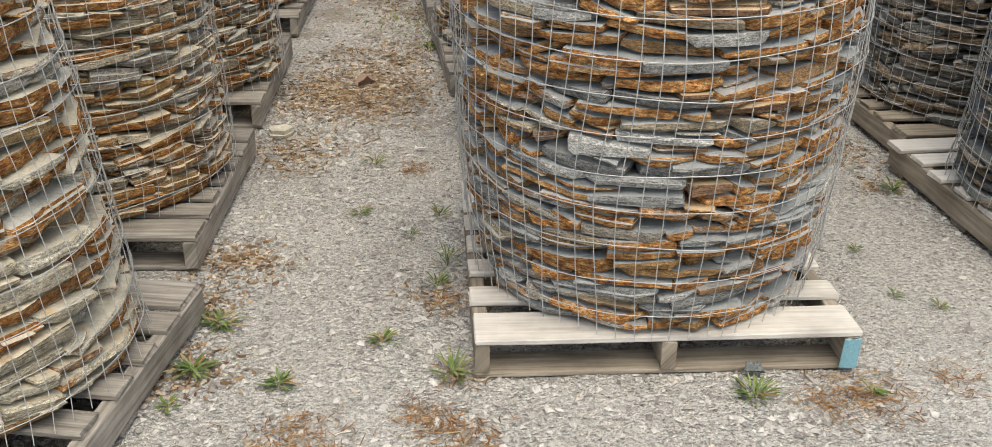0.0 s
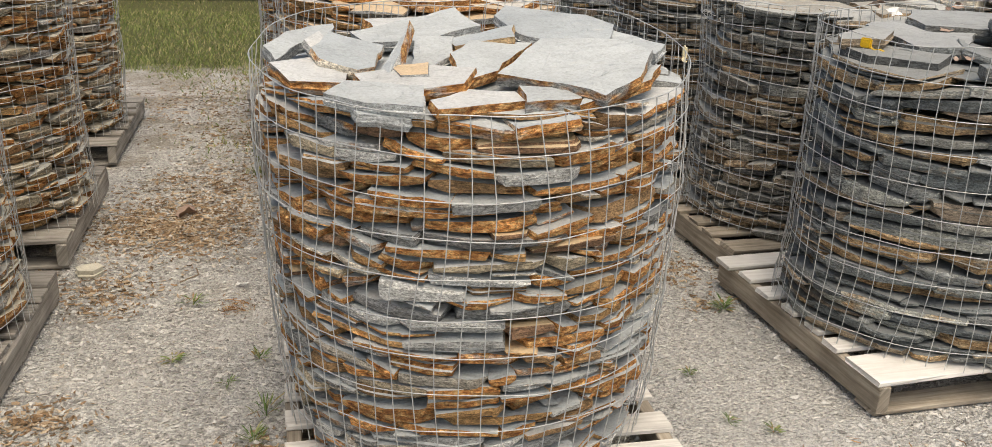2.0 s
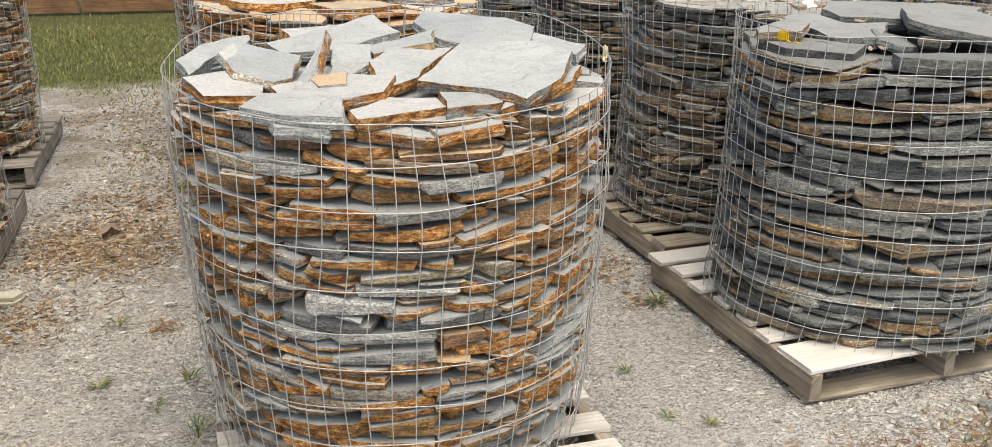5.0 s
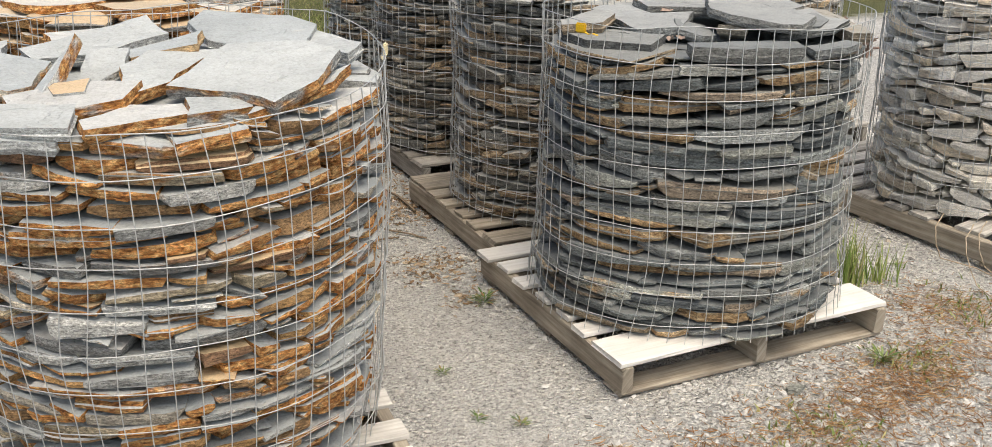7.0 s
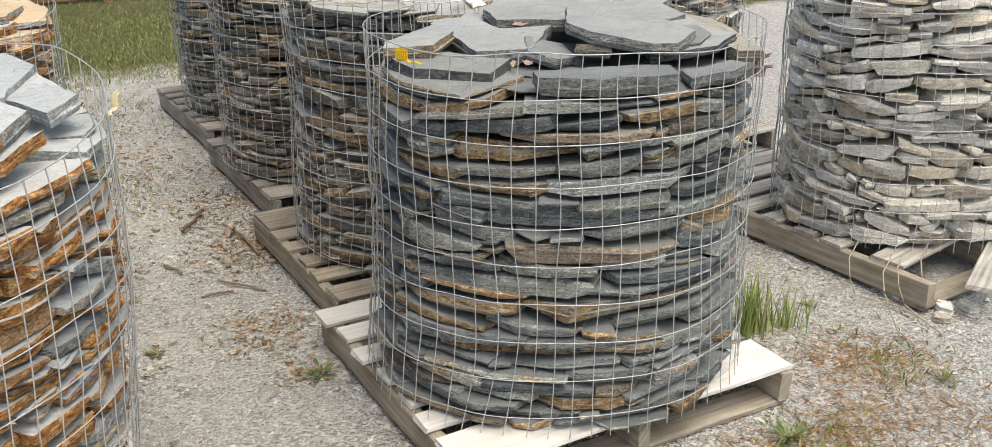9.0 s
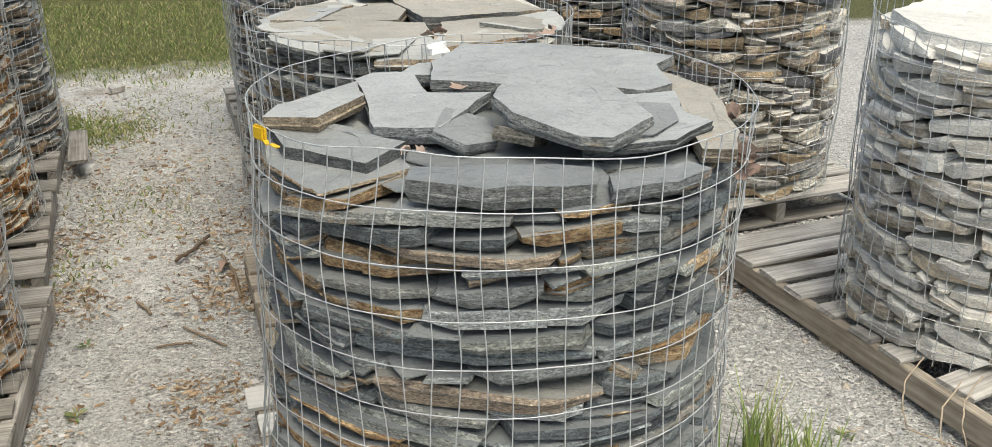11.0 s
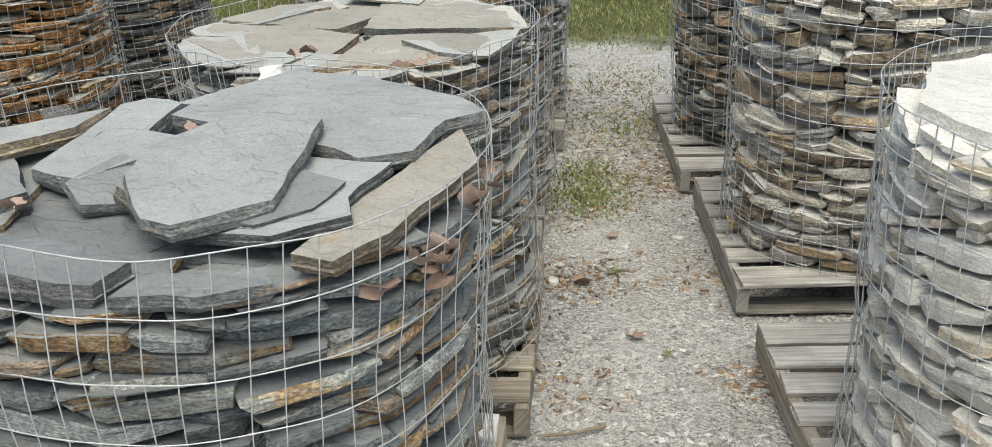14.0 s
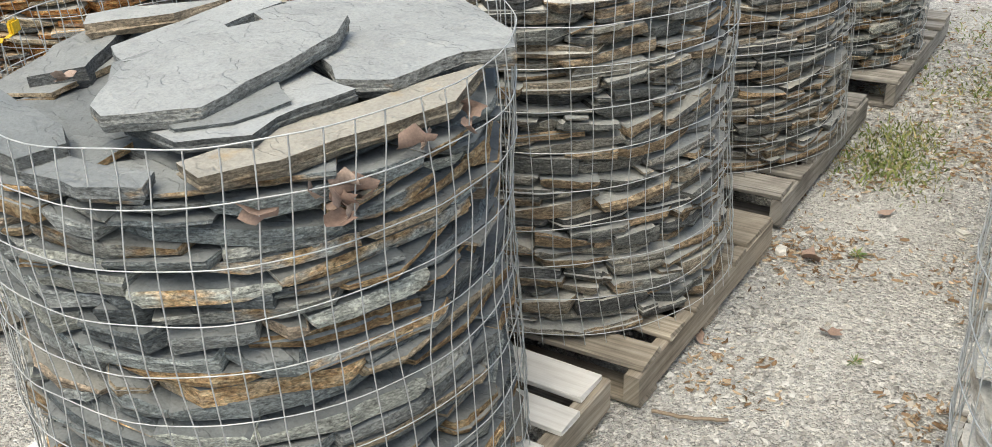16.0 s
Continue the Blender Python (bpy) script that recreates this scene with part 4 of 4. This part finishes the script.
def gravelly_spot(x, y):
    return noise.noise((x * 1.1, y * 1.1, 5.0)) + rs.uniform(-0.5, 0.5) > -0.12 + max(0.0, y - 4.6) * 0.22


v, f = scatter_chips(60000, -1.1, 3.9, 1.4, 7.4, 0.003, 0.015, gravelly_spot)
tagged(part("gravel", v, f, [PEBBLE], None), "loose pale grey gravel chips on the ground", "gravel", kind="stuff")
v, f = scatter_chips(450, -1.1, 3.9, 1.5, 7.6, 0.009, 0.019, gravelly_spot)
tagged(part("gravel_stones", v, f, [PEBBLE], None), "larger pale stones strewn over the gravel", "gravel", kind="stuff")


def strips(patches, lmin, lmax, wide, curl, lift):
    """Bent slips scattered round (x, y, radius, count)."""
    verts, faces = [], []
    for px, py, pr, cnt in patches:
        for _ in range(cnt):
            x, y = rs.normal(px, pr * 0.5), rs.normal(py, pr * 0.5)
            ln, a = rs.uniform(lmin, lmax), rs.uniform(0, 6.28)
            w = wide * rs.uniform(0.6, 1.3)
            c, sn = math.cos(a), math.sin(a)
            z = ground_height(x, y) + rs.uniform(0.001, lift)
            o = len(verts)
            up0, up1, up2 = rs.uniform(0, curl), rs.uniform(0, curl * 0.4), rs.uniform(0, curl)
            bend = rs.uniform(-0.25, 0.25) * ln
            tilt = rs.uniform(-0.4, 0.4) * w
            for u, h, ww, bd in ((-0.5, up0, 0.5, 0), (0, up1, 1.0, bend), (0.5, up2, 0.35, 0)):
                for sd in (-1, 1):
                    lx, ly = u * ln, sd * w * ww * 0.5 + bd
                    verts.append((x + lx * c - ly * sn, y + lx * sn + ly * c, z + h + sd * tilt + 0.001))
            faces += [(o, o + 1, o + 3, o + 2), (o + 2, o + 3, o + 5, o + 4)]
    return verts, faces


straw_spots = [(1.17, 2.16, 0.13, 260), (1.05, 2.12, 0.08, 60), (0.03, 2.04, 0.07, 110), (-0.27, 1.94, 0.12, 240), (0.13, 1.96, 0.10, 170), (2.83, 2.50, 0.22, 700), (2.37, 2.34, 0.2, 500), (2.6, 2.4, 0.2, 400), (3.26, 2.9, 0.26, 650),
               (2.05, 2.35, 0.15, 160), (1.75, 2.35, 0.14, 120), (3.05, 2.62, 0.2, 300), (1.45, 2.25, 0.12, 90), (0.1, 2.2, 0.06, 60), (-0.14, 3.48, 0.08, 90), (0.02, 2.55, 0.08, 80), (1.9, 2.22, 0.15, 150), (2.2, 2.1, 0.2, 250), (3.4, 2.5, 0.3, 350), (2.9, 2.15, 0.3, 300)]
straw_spots = [(*nudged(x, y), r * 1.05, int(c * (1.6 if x > 2.5 else 1.2))) for x, y, r, c in straw_spots]
v, f = strips(straw_spots, 0.015, 0.05, 0.0028, 0.006, 0.007)
tagged(part("pine_straw", v, f, [STRAW], None), "rusty brown pine straw in loose heaps", "straw", kind="stuff")
leaf_spots = [(-0.57, 4.25, 0.3, 1500), (2.75, 5.7, 0.25, 420), (2.62, 4.72, 0.14, 160), (2.85, 6.3, 0.3, 420), (2.68, 4.05, 0.12, 110), (-0.62, 3.6, 0.16, 220), (-0.62, 2.75, 0.12, 160), (-0.5, 4.7, 0.3, 500), (-0.3, 5.6, 0.4, 500), (-0.6, 2.2, 0.1, 90), (1.44, 4.42, 0.15, 520), (1.4, 4.9, 0.2, 350), (0.83, 4.4, 0.15, 420), (0.75, 4.9, 0.15, 280),
              (1.0, 3.7, 0.12, 150), (1.5, 3.75, 0.12, 240), (0.9, 5.6, 0.45, 600), (0.6, 6.3, 0.4, 500), (2.5, 4.7, 0.12, 130), (2.4, 5.3, 0.2, 260), (2.45, 6.0, 0.4, 700), (2.3, 6.7, 0.4, 600), (3.0, 4.85, 0.14, 150), (3.2, 4.2, 0.08, 120), (2.72, 5.6, 0.14, 180),
              (-0.7, 6.2, 0.5, 500), (-0.3, 6.8, 0.5, 500), (1.55, 3.45, 0.06, 60), (0.02, 2.62, 0.08, 60), (1.3, 5.3, 0.4, 300), (-0.66, 2.5, 0.08, 80)]
leaf_spots = [(*nudged(x, y), r * (1.3 if x < 0 else 1.6), int(c * (2.2 if x < 0 else 1.1))) for x, y, r, c in leaf_spots]
v, f = strips(leaf_spots, 0.008, 0.034, 0.008, 0.005, 0.003)
tagged(part("leaf_litter", v, f, [DEAD], None), "brown dead leaf litter along the pallets", "leaf litter", kind="stuff")


def blades(spots, hmin, hmax, wide, lean):
    verts, faces = [], []
    for x, y, in spots:
        a, b = rs.uniform(0, 6.28), rs.uniform(0, 6.28)
        hh = rs.uniform(hmin, hmax)
        l = rs.uniform(0.2, 1.0) * lean * hh
        z = ground_height(x, y) - 0.003
        w = wide * rs.uniform(0.6, 1.3) * 0.5
        ca, sa, cb, sb = math.cos(a) * w, math.sin(a) * w, math.cos(b) * l, math.sin(b) * l
        o = len(verts)
        verts += [(x - ca, y - sa, z), (x + ca, y + sa, z), (x + cb * 0.4 - ca * 0.8, y + sb * 0.4 - sa * 0.8, z + hh * 0.6), (x + cb * 0.4 + ca * 0.8, y + sb * 0.4 + sa * 0.8, z + hh * 0.6), (x + cb, y + sb, z + hh * 0.95)]
        faces += [(o, o + 1, o + 3, o + 2), (o + 2, o + 3, o + 4)]
    return verts, faces


def lawn_edge(x):
    return 7.62 + 0.19 * x + 0.35 * noise.noise((x * 1.3, 0.3, 8.0))


spots = []
while len(spots) < 52000:
    x, y = rs.uniform(-4.2, 4.2), rs.uniform(7.0, 11.6)
    d = y - lawn_edge(x) + 0.25 * noise.noise((x * 4, y * 4, 2.0))
    if d > 0 and rs.uniform() < min(1.0, 0.25 + d * 2.0) and not (y > 10.4 and rs.uniform() < 0.8):
        spots.append((x, y))
v, f = blades(spots, 0.015, 0.042, 0.006, 1.3)
tagged(part("lawn_grass", v, f, [BLADE], None), "short patchy green lawn grass beyond the yard", "grass", kind="stuff")
spots = []
for px, py, pr, cnt in ((2.45, 5.55, 0.16, 500), (0.40, 6.33, 0.2, 1300), (0.32, 6.0, 0.15, 500), (1.0, 5.2, 0.3, 250), (0.85, 4.6, 0.2, 150), (2.5, 6.2, 0.4, 350), (-0.4, 5.4, 0.4, 250), (-0.22, 4.9, 0.07, 220), (-0.2, 5.1, 0.07, 150), (2.35, 6.8, 0.4, 400), (0.9, 6.5, 0.5, 400), (-0.5, 6.6, 0.5, 450), (2.85, 2.55, 0.15, 150), (2.3, 2.28, 0.2, 160), (3.3, 2.85, 0.2, 160)):
    for _ in range(cnt):
        spots.append(set_by(rs.normal(px, pr * 0.5), rs.normal(py, pr * 0.5)))
for px, py, pr, cnt in ((0.46, 6.60, 0.30, 1500), (2.44, 5.67, 0.22, 420), (2.45, 5.62, 0.22, 420), (2.46, 6.60, 0.3, 260)):
    for _ in range(cnt):
        spots.append((rs.normal(px, pr * 0.5), rs.normal(py, pr * 0.5)))
v, f = blades(spots, 0.010, 0.036, 0.007, 1.6)
tagged(part("ground_weeds", v, f, [BLADE], None), "sparse low green weeds and grass in gravel", "grass", kind="stuff")


def weed(x, y, size, count, seed, label, upright=0.5, mat=None):
    """A small plant: a short stem foot and pointed leaves round it."""
    rng = random.Random(seed)
    z = ground_height(x, y)
    root = tagged(empty("weed", pose(x, y, z)), label, "weed", "weeds in the gravel")
    v, f = tube([(0, 0, -0.01), (0.002, 0, size * 0.2), (0, 0.003, size * 0.45)], size * 0.025, False, 5)
    part("stem", v, f, [mat or WEED], root)
    for i in range(count):
        a = rng.uniform(0, 6.28)
        ln, w = size * rng.uniform(0.3, 0.85), size * rng.uniform(0.03, 0.075) * (1.5 - upright)
        el = rng.uniform(0.15, 0.6) + upright * rng.uniform(0.2, 0.7)
        r0, z0 = rng.uniform(0, size * 0.45), rng.uniform(0, size * 0.4)
        verts, faces = [], []
        for k, (u, ww) in enumerate(((0, 0.3), (0.35, 1.0), (0.7, 0.8), (1.0, 0.05))):
            rr = r0 + ln * u * math.cos(el) * (1 + 0.2 * u)
            zz = z0 + ln * u * math.sin(el) - ln * 0.25 * u * u
            for sd in (-1, 1):
                verts.append((rr * math.cos(a) - sd * w * ww * math.sin(a), rr * math.sin(a) + sd * w * ww * math.cos(a), max(zz, 0.002) + (0.15 * w if sd > 0 else 0)))
        for k in range(3):
            faces.append((2 * k, 2 * k + 1, 2 * k + 3, 2 * k + 2))
        part("leaf", verts, faces, [mat or WEED], root, smooth=True)
    return root


W1, W2, W3 = "small green weed growing in gravel", "low green weed with dry brown leaves", "upright young weed beside a pallet"
for k, (x, y, s, c, lb, up) in enumerate(((0.01, 2.65, 0.09, 16, W1, 0.8), (0.03, 2.78, 0.13, 14, W3, 1.1), (-0.12, 2.35, 0.07, 16, W1, 0.3), (0.09, 2.2, 0.11, 22, W3, 0.8), (-0.36, 2.15, 0.075, 18, W2, 0.3), (-0.6, 2.19, 0.09, 24, W2, 0.3),
                                          (0.88, 2.14, 0.1, 24, W2, 0.6), (1.2, 2.17, 0.06, 12, W2, 0.3), (-0.29, 3.1, 0.06, 14, W2, 0.2), (-0.29, 3.51, 0.09, 12, W2, 0.7), (-0.59, 2.41, 0.09, 20, W2, 0.3), (-0.2, 4.9, 0.12, 18, W1, 0.6),
                                          (1.62, 3.4, 0.085, 18, W1, 0.4), (1.36, 2.95, 0.05, 12, W1, 0.5), (1.40, 2.66, 0.05, 10, W2, 0.4), (2.8, 2.62, 0.09, 22, W1, 0.7), (1.15, 3.7, 0.06, 14, W1, 0.2), (2.67, 4.78, 0.05, 14, W2, 0.2), (-0.1, 2.95, 0.06, 10, W1, 0.7),
                                          (1.52, 2.6, 0.05, 10, W2, 0.3), (-0.62, 2.05, 0.06, 14, W1, 0.4), (2.93, 4.30, 0.04, 10, W1, 0.3), (-0.02, 3.1, 0.07, 12, W1, 0.6), (3.32, 3.28, 0.05, 10, W2, 0.4), (3.45, 2.72, 0.08, 16, W1, 0.8), (1.0, 4.1, 0.05, 10, W2, 0.2))):
    weed(*nudged(x, y), s * 0.72, int(c * 2.4), 100 + k, lb, up)


def grass_clump(x, y, count, seed, height):
    rng = random.Random(seed)
    root = tagged(empty("grass_clump", pose(x, y, ground_height(x, y))), "tall green grass clump between two pallets", "grass")
    for i in range(count):
        a, hh, ln = rng.uniform(0, 6.28), height * rng.uniform(0.5, 1.0), rng.uniform(0.1, 0.55)
        bx, by = rng.gauss(0, 0.035), rng.gauss(0, 0.035)
        w = rng.uniform(0.0025, 0.0045)
        verts, faces = [], []
        for k in range(5):
            u = k / 4
            rr = ln * hh * u ** 1.6
            ww = w * (1 - u * 0.85)
            for sd in (-1, 1):
                verts.append((bx + rr * math.cos(a) - sd * ww * math.sin(a), by + rr * math.sin(a) + sd * ww * math.cos(a), hh * u * (1 - 0.12 * u * ln)))
        for k in range(4):
            faces.append((2 * k, 2 * k + 1, 2 * k + 3, 2 * k + 2))
        part("blade", verts, faces, [TALL], root, smooth=True)
    return root


grass_clump(2.955, 3.27, 90, 7, 0.26)
grass_clump(3.09, 3.25, 44, 8, 0.18)


def twig(points, radius, label, mat, category="twig", name="twig"):
    pts = [Vector((*set_by(q[0], q[1]), q[2])) for q in points]
    fine = []
    rng = random.Random(int(points[0][0] * 1000) + int(points[0][1] * 100))
    for i in range(len(pts) - 1):
        for k in range(5):
            q = pts[i].lerp(pts[i + 1], k / 5)
            fine.append(q + Vector([rng.uniform(-1, 1) * radius * 0.5 for _ in range(3)]))
    fine.append(pts[-1])
    v, f = tube([tuple(q) for q in fine], radius, False, 6)
    f += [tuple(range(6)), tuple(len(v) - 6 + k for k in range(6))]
    return tagged(part(name, v, f, [mat], None, smooth=True), label, category)


TW = "thin brown dry twig lying on gravel"
twig([(1.15, 4.31, 0.008), (1.18, 4.27, 0.012), (1.21, 4.22, 0.008)], 0.006, TW, TWIG)
twig([(1.26, 4.0, 0.006), (1.32, 4.01, 0.008), (1.37, 4.01, 0.007)], 0.004, TW, TWIG)
twig([(1.24, 4.61, 0.008), (1.29, 4.7, 0.012), (1.34, 4.82, 0.01)], 0.007, TW, TWIG)
twig([(1.33, 4.12, 0.006), (1.40, 4.05, 0.008), (1.48, 3.98, 0.006)], 0.004, TW, TWIG)
twig([(-0.42, 3.62, 0.006), (-0.36, 3.68, 0.01), (-0.38, 3.74, 0.008)], 0.003, TW, TWIG)
twig([(2.70, 3.78, 0.006), (2.78, 3.80, 0.01), (2.86, 3.86, 0.006)], 0.005, TW, TWIG)
twig([(1.4, 4.65, 0.006), (1.46, 4.5, 0.01), (1.5, 4.3, 0.006)], 0.006, TW, TWIG)
VL = "dry tan vine trailing over a pallet edge"
for k, (x, y) in enumerate(((3.50, 3.14), (3.58, 3.16), (3.70, 3.18), (3.46, 3.28))):
    twig([(x + 0.1, y + 0.08, 0.15), (x, y, 0.135), (x - 0.03, y - 0.05, 0.09), (x - 0.02, y - 0.08, 0.03), (x + 0.05 * (k - 1), y - 0.16, 0.006), (x + 0.06 * (k - 1), y - 0.26, 0.004)], 0.0025, VL, VINE, "vine", "vine")


def dead_leaf(x, y, z, size, turn, tilt, seed, label="curled brown oak leaf, dry"):
    """A lobed dry leaf, folded along its rib."""
    rng = random.Random(seed)
    n2 = 12
    verts, faces = [(0, 0, 0)], []
    for k in range(n2):
        a = 2 * math.pi * k / n2
        r = size * (0.5 + (0.07 if k % 2 else -0.06)) * rng.uniform(0.8, 1.2)
        px, py = r * math.cos(a) * 1.1, r * math.sin(a) * 0.55
        verts.append((px, py, abs(py) * 0.9 + 0.16 * size * math.sin(2 * a + seed) + rng.uniform(-0.07, 0.07) * size))
    for k in range(n2):
        faces.append((0, 1 + k, 1 + (k + 1) % n2))
    m = max(0.0, -min(q[2] for q in verts))
    verts = [(q[0], q[1], q[2] + m) for q in verts]
    ob = part("dead_leaf", verts, faces, [OAK], None, smooth=True)
    ob.matrix_world = pose(x, y, z, tilt, 0, turn)
    return tagged(ob, label, "dead leaf", "dead leaves")


dead_leaf(*set_by(2.86, 4.32), 0.0, 0.055, 20, 0, 1)
dead_leaf(*set_by(2.66, 5.0), 0.0, 0.06, 70, 0, 2)
dead_leaf(*set_by(2.6, 4.1), 0.0, 0.05, 130, 0, 3)
dead_leaf(*set_by(2.62, 4.62), 0.0, 0.06, 10, 0, 4)
dead_leaf(*set_by(-0.5, 4.3), 0.0, 0.08, 40, 0, 5)
dead_leaf(*set_by(1.42, 4.55), 0.0, 0.07, 80, 0, 6)
dead_leaf(*set_by(2.98, 5.6), 0.0, 0.05, 10, 0, 7)
CAUGHT = "curled brown oak leaf caught in wire mesh"
for k, (x, y, z, sz) in enumerate(((2.441, 3.80, 1.075, 0.05), (2.40, 3.79, 1.07, 0.05), (2.46, 3.83, 1.08, 0.045), (2.12, 3.80, 1.07, 0.05), (2.15, 3.82, 1.08, 0.045), (2.03, 2.94, 1.035, 0.045), (2.06, 2.93, 1.04, 0.04), (2.16, 3.30, 1.065, 0.045))):
    dead_leaf(x, y, z, sz * 0.85, 47 * k, 20, 20 + k, CAUGHT)
tuft = random.Random(91)
for k in range(13):
    a = radians(-17 + tuft.gauss(0, 5) + (24 if k > 8 else 0))
    r = 0.522 + tuft.uniform(-0.012, 0.006)
    dead_leaf(2.255 + r * math.cos(a), 3.185 + r * math.sin(a), 0.965 + tuft.uniform(-0.03, 0.035) + (0.03 if k > 8 else 0), tuft.uniform(0.04, 0.062), tuft.uniform(0, 360), tuft.uniform(35, 110), 60 + k, CAUGHT)


def clip_tag(x, y, z, turn, mat, label):
    """A folded plastic clip on a basket's rim, with a loose tail."""
    root = tagged(empty("clip_tag", pose(x, y, z, 0, 0, turn)), label, "tag")
    bm = bmesh.new()
    bmesh.ops.create_cube(bm, size=1.0)
    bmesh.ops.scale(bm, vec=(0.036, 0.012, 0.03), verts=bm.verts)
    bmesh.ops.bevel(bm, geom=bm.edges[:], offset=0.004, segments=2, affect="EDGES")
    me = bpy.data.meshes.new("clip")
    bm.to_mesh(me)
    bm.free()
    me.materials.append(mat)
    ob = new("clip", me)
    ob.parent = root
    pts = [(0.015, 0, -0.012), (0.03, -0.004, -0.016), (0.045, -0.006, -0.012), (0.06, -0.002, -0.016)]
    verts, faces = [], []
    for p in pts:
        for sy, sz in ((-0.005, 0.001), (0.005, 0.001), (0.005, -0.001), (-0.005, -0.001)):
            verts.append((p[0], p[1] + sy, p[2] + sz))
    for k in range(3):
        for q in range(4):
            faces.append((4 * k + q, 4 * k + (q + 1) % 4, 4 * k + 4 + (q + 1) % 4, 4 * k + 4 + q))
    faces += [(0, 1, 2, 3), (15, 14, 13, 12)]
    part("tail", verts, faces, [mat], root)
    return root


clip_tag(1.749, 2.968, 1.078, -50, YELLOW, "yellow plastic clip on the basket rim")
clip_tag(1.117, 2.644, 1.10, -100, PALE_TAG, "pale yellow plastic clip on the basket rim")


def scrap(x, y, z, sx, sy, mat, label, turn=0, tilt=0):
    """A crumpled scrap."""
    rng = random.Random(int(x * 100))
    verts = [(sx * (i / 3 - 0.5) + rng.uniform(-0.1, 0.1) * sx, sy * (j / 3 - 0.5) + rng.uniform(-0.1, 0.1) * sy, rng.uniform(0, 0.25) * sx) for j in range(4) for i in range(4)]
    faces = [(j * 4 + i, j * 4 + i + 1, j * 4 + i + 5, j * 4 + i + 4) for j in range(3) for i in range(3)]
    ob = part("paper_scrap", verts, faces, [mat], None)
    ob.matrix_world = pose(x, y, z, tilt, 0, turn)
    return tagged(ob, label, "paper")


scrap(2.139, 3.66, 1.072, 0.05, 0.035, PAPER, "white paper tag tucked into wire", 20, 30)
scrap(-0.266, 3.606, 0.002, 0.05, 0.02, PAPER, "white paper scrap lying on gravel", 5)
rng = random.Random(77)
chip = part("slate_chip", *[q for q in flag_mesh([(-0.03, -0.01), (0.03, -0.015), (0.02, 0.02), (-0.02, 0.02)], 0.012, rng)[:2]], [EDGE_B], None)
chip.matrix_world = pose(0.85, 2.12, 0.02, 35, 0, 10)
tagged(chip, "small blue slate chip on pallet's bottom board", "stone")
for k, (x, y, s, mt) in enumerate(((2.36, 2.5, 0.035, EDGE_B), (-0.76, 3.72, 0.06, FACE_E), (0.72, 5.62, 0.05, FACE_D), (0.6, 6.9, 0.07, EDGE_D), (2.52, 4.62, 0.03, FACE_D), (3.30, 4.30, 0.05, EDGE_D), (2.90, 5.02, 0.03, FACE_D), (2.62, 3.62, 0.04, EDGE_C), (3.72, 3.05, 0.05, EDGE_D), (3.80, 3.02, 0.05, EDGE_D), (3.66, 3.0, 0.04, EDGE_D))):
    x, y = set_by(x, y)
    v, f, m = flag_mesh(rough_outline(rng, s * 2, s * 1.5, 6), s * 0.6, rng, 0.003)
    ob = part("loose_stone", v, f, [mt], None)
    ob.matrix_world = pose(x, y, ground_height(x, y) - 0.003, 0, 0, 30 * k)
    tagged(ob, "loose broken stone lying on the ground", "stone", "loose stones")

# loose boards beside the pallets
lb = board("loose_board", 0.5, 0.09, 0.018, 901, WOOD_OLD, None, (0.50, 6.02, 0.09), 104, 0, 0)
tagged(lb, "grey weathered loose board on a pallet's edge", "board")

# blue paint on one stringer end
blue_end = board("painted_end", 0.043, 0.09, 0.003, 902, BLUE, bpy.data.objects["pallet"], (0.488, -0.513, 0.061), 0, 90, 0, "light blue painted stringer end")

# ---- board wall behind the lawn ----
wall_root = tagged(empty("board_wall", pose(-2.35, 11.12, 0, 0, 0, 7)), "brown stained board wall beyond the lawn", "wall", kind="structure")
for k in range(4):
    for s in range(2):
        board("board", 3.0, 0.035, 0.24, 910 + 2 * k + s, FENCE, wall_root, (-1.52 + 3.04 * s, 0, 0.02 + 0.245 * k))
for k in range(4):
    board("post", 1.05, 0.10, 0.09, 930 + k, FENCE, wall_root, (-2.9 + 1.95 * k, -0.065, 0.5), 0, 0, 90)
for k, x in enumerate((1.0, 1.42)):
    v, f = tube([(x, 11.7, -0.02), (x, 11.7, 0.5), (x + 0.01, 11.7, 1.1)], 0.035, False, 12)
    f += [tuple(range(12)), tuple(len(v) - 12 + q for q in range(12))]
    tagged(part("pale_post", v, f, [PAPER], None, smooth=True), "pale white plastic pipe post by the wall", "post", "pale posts", "")
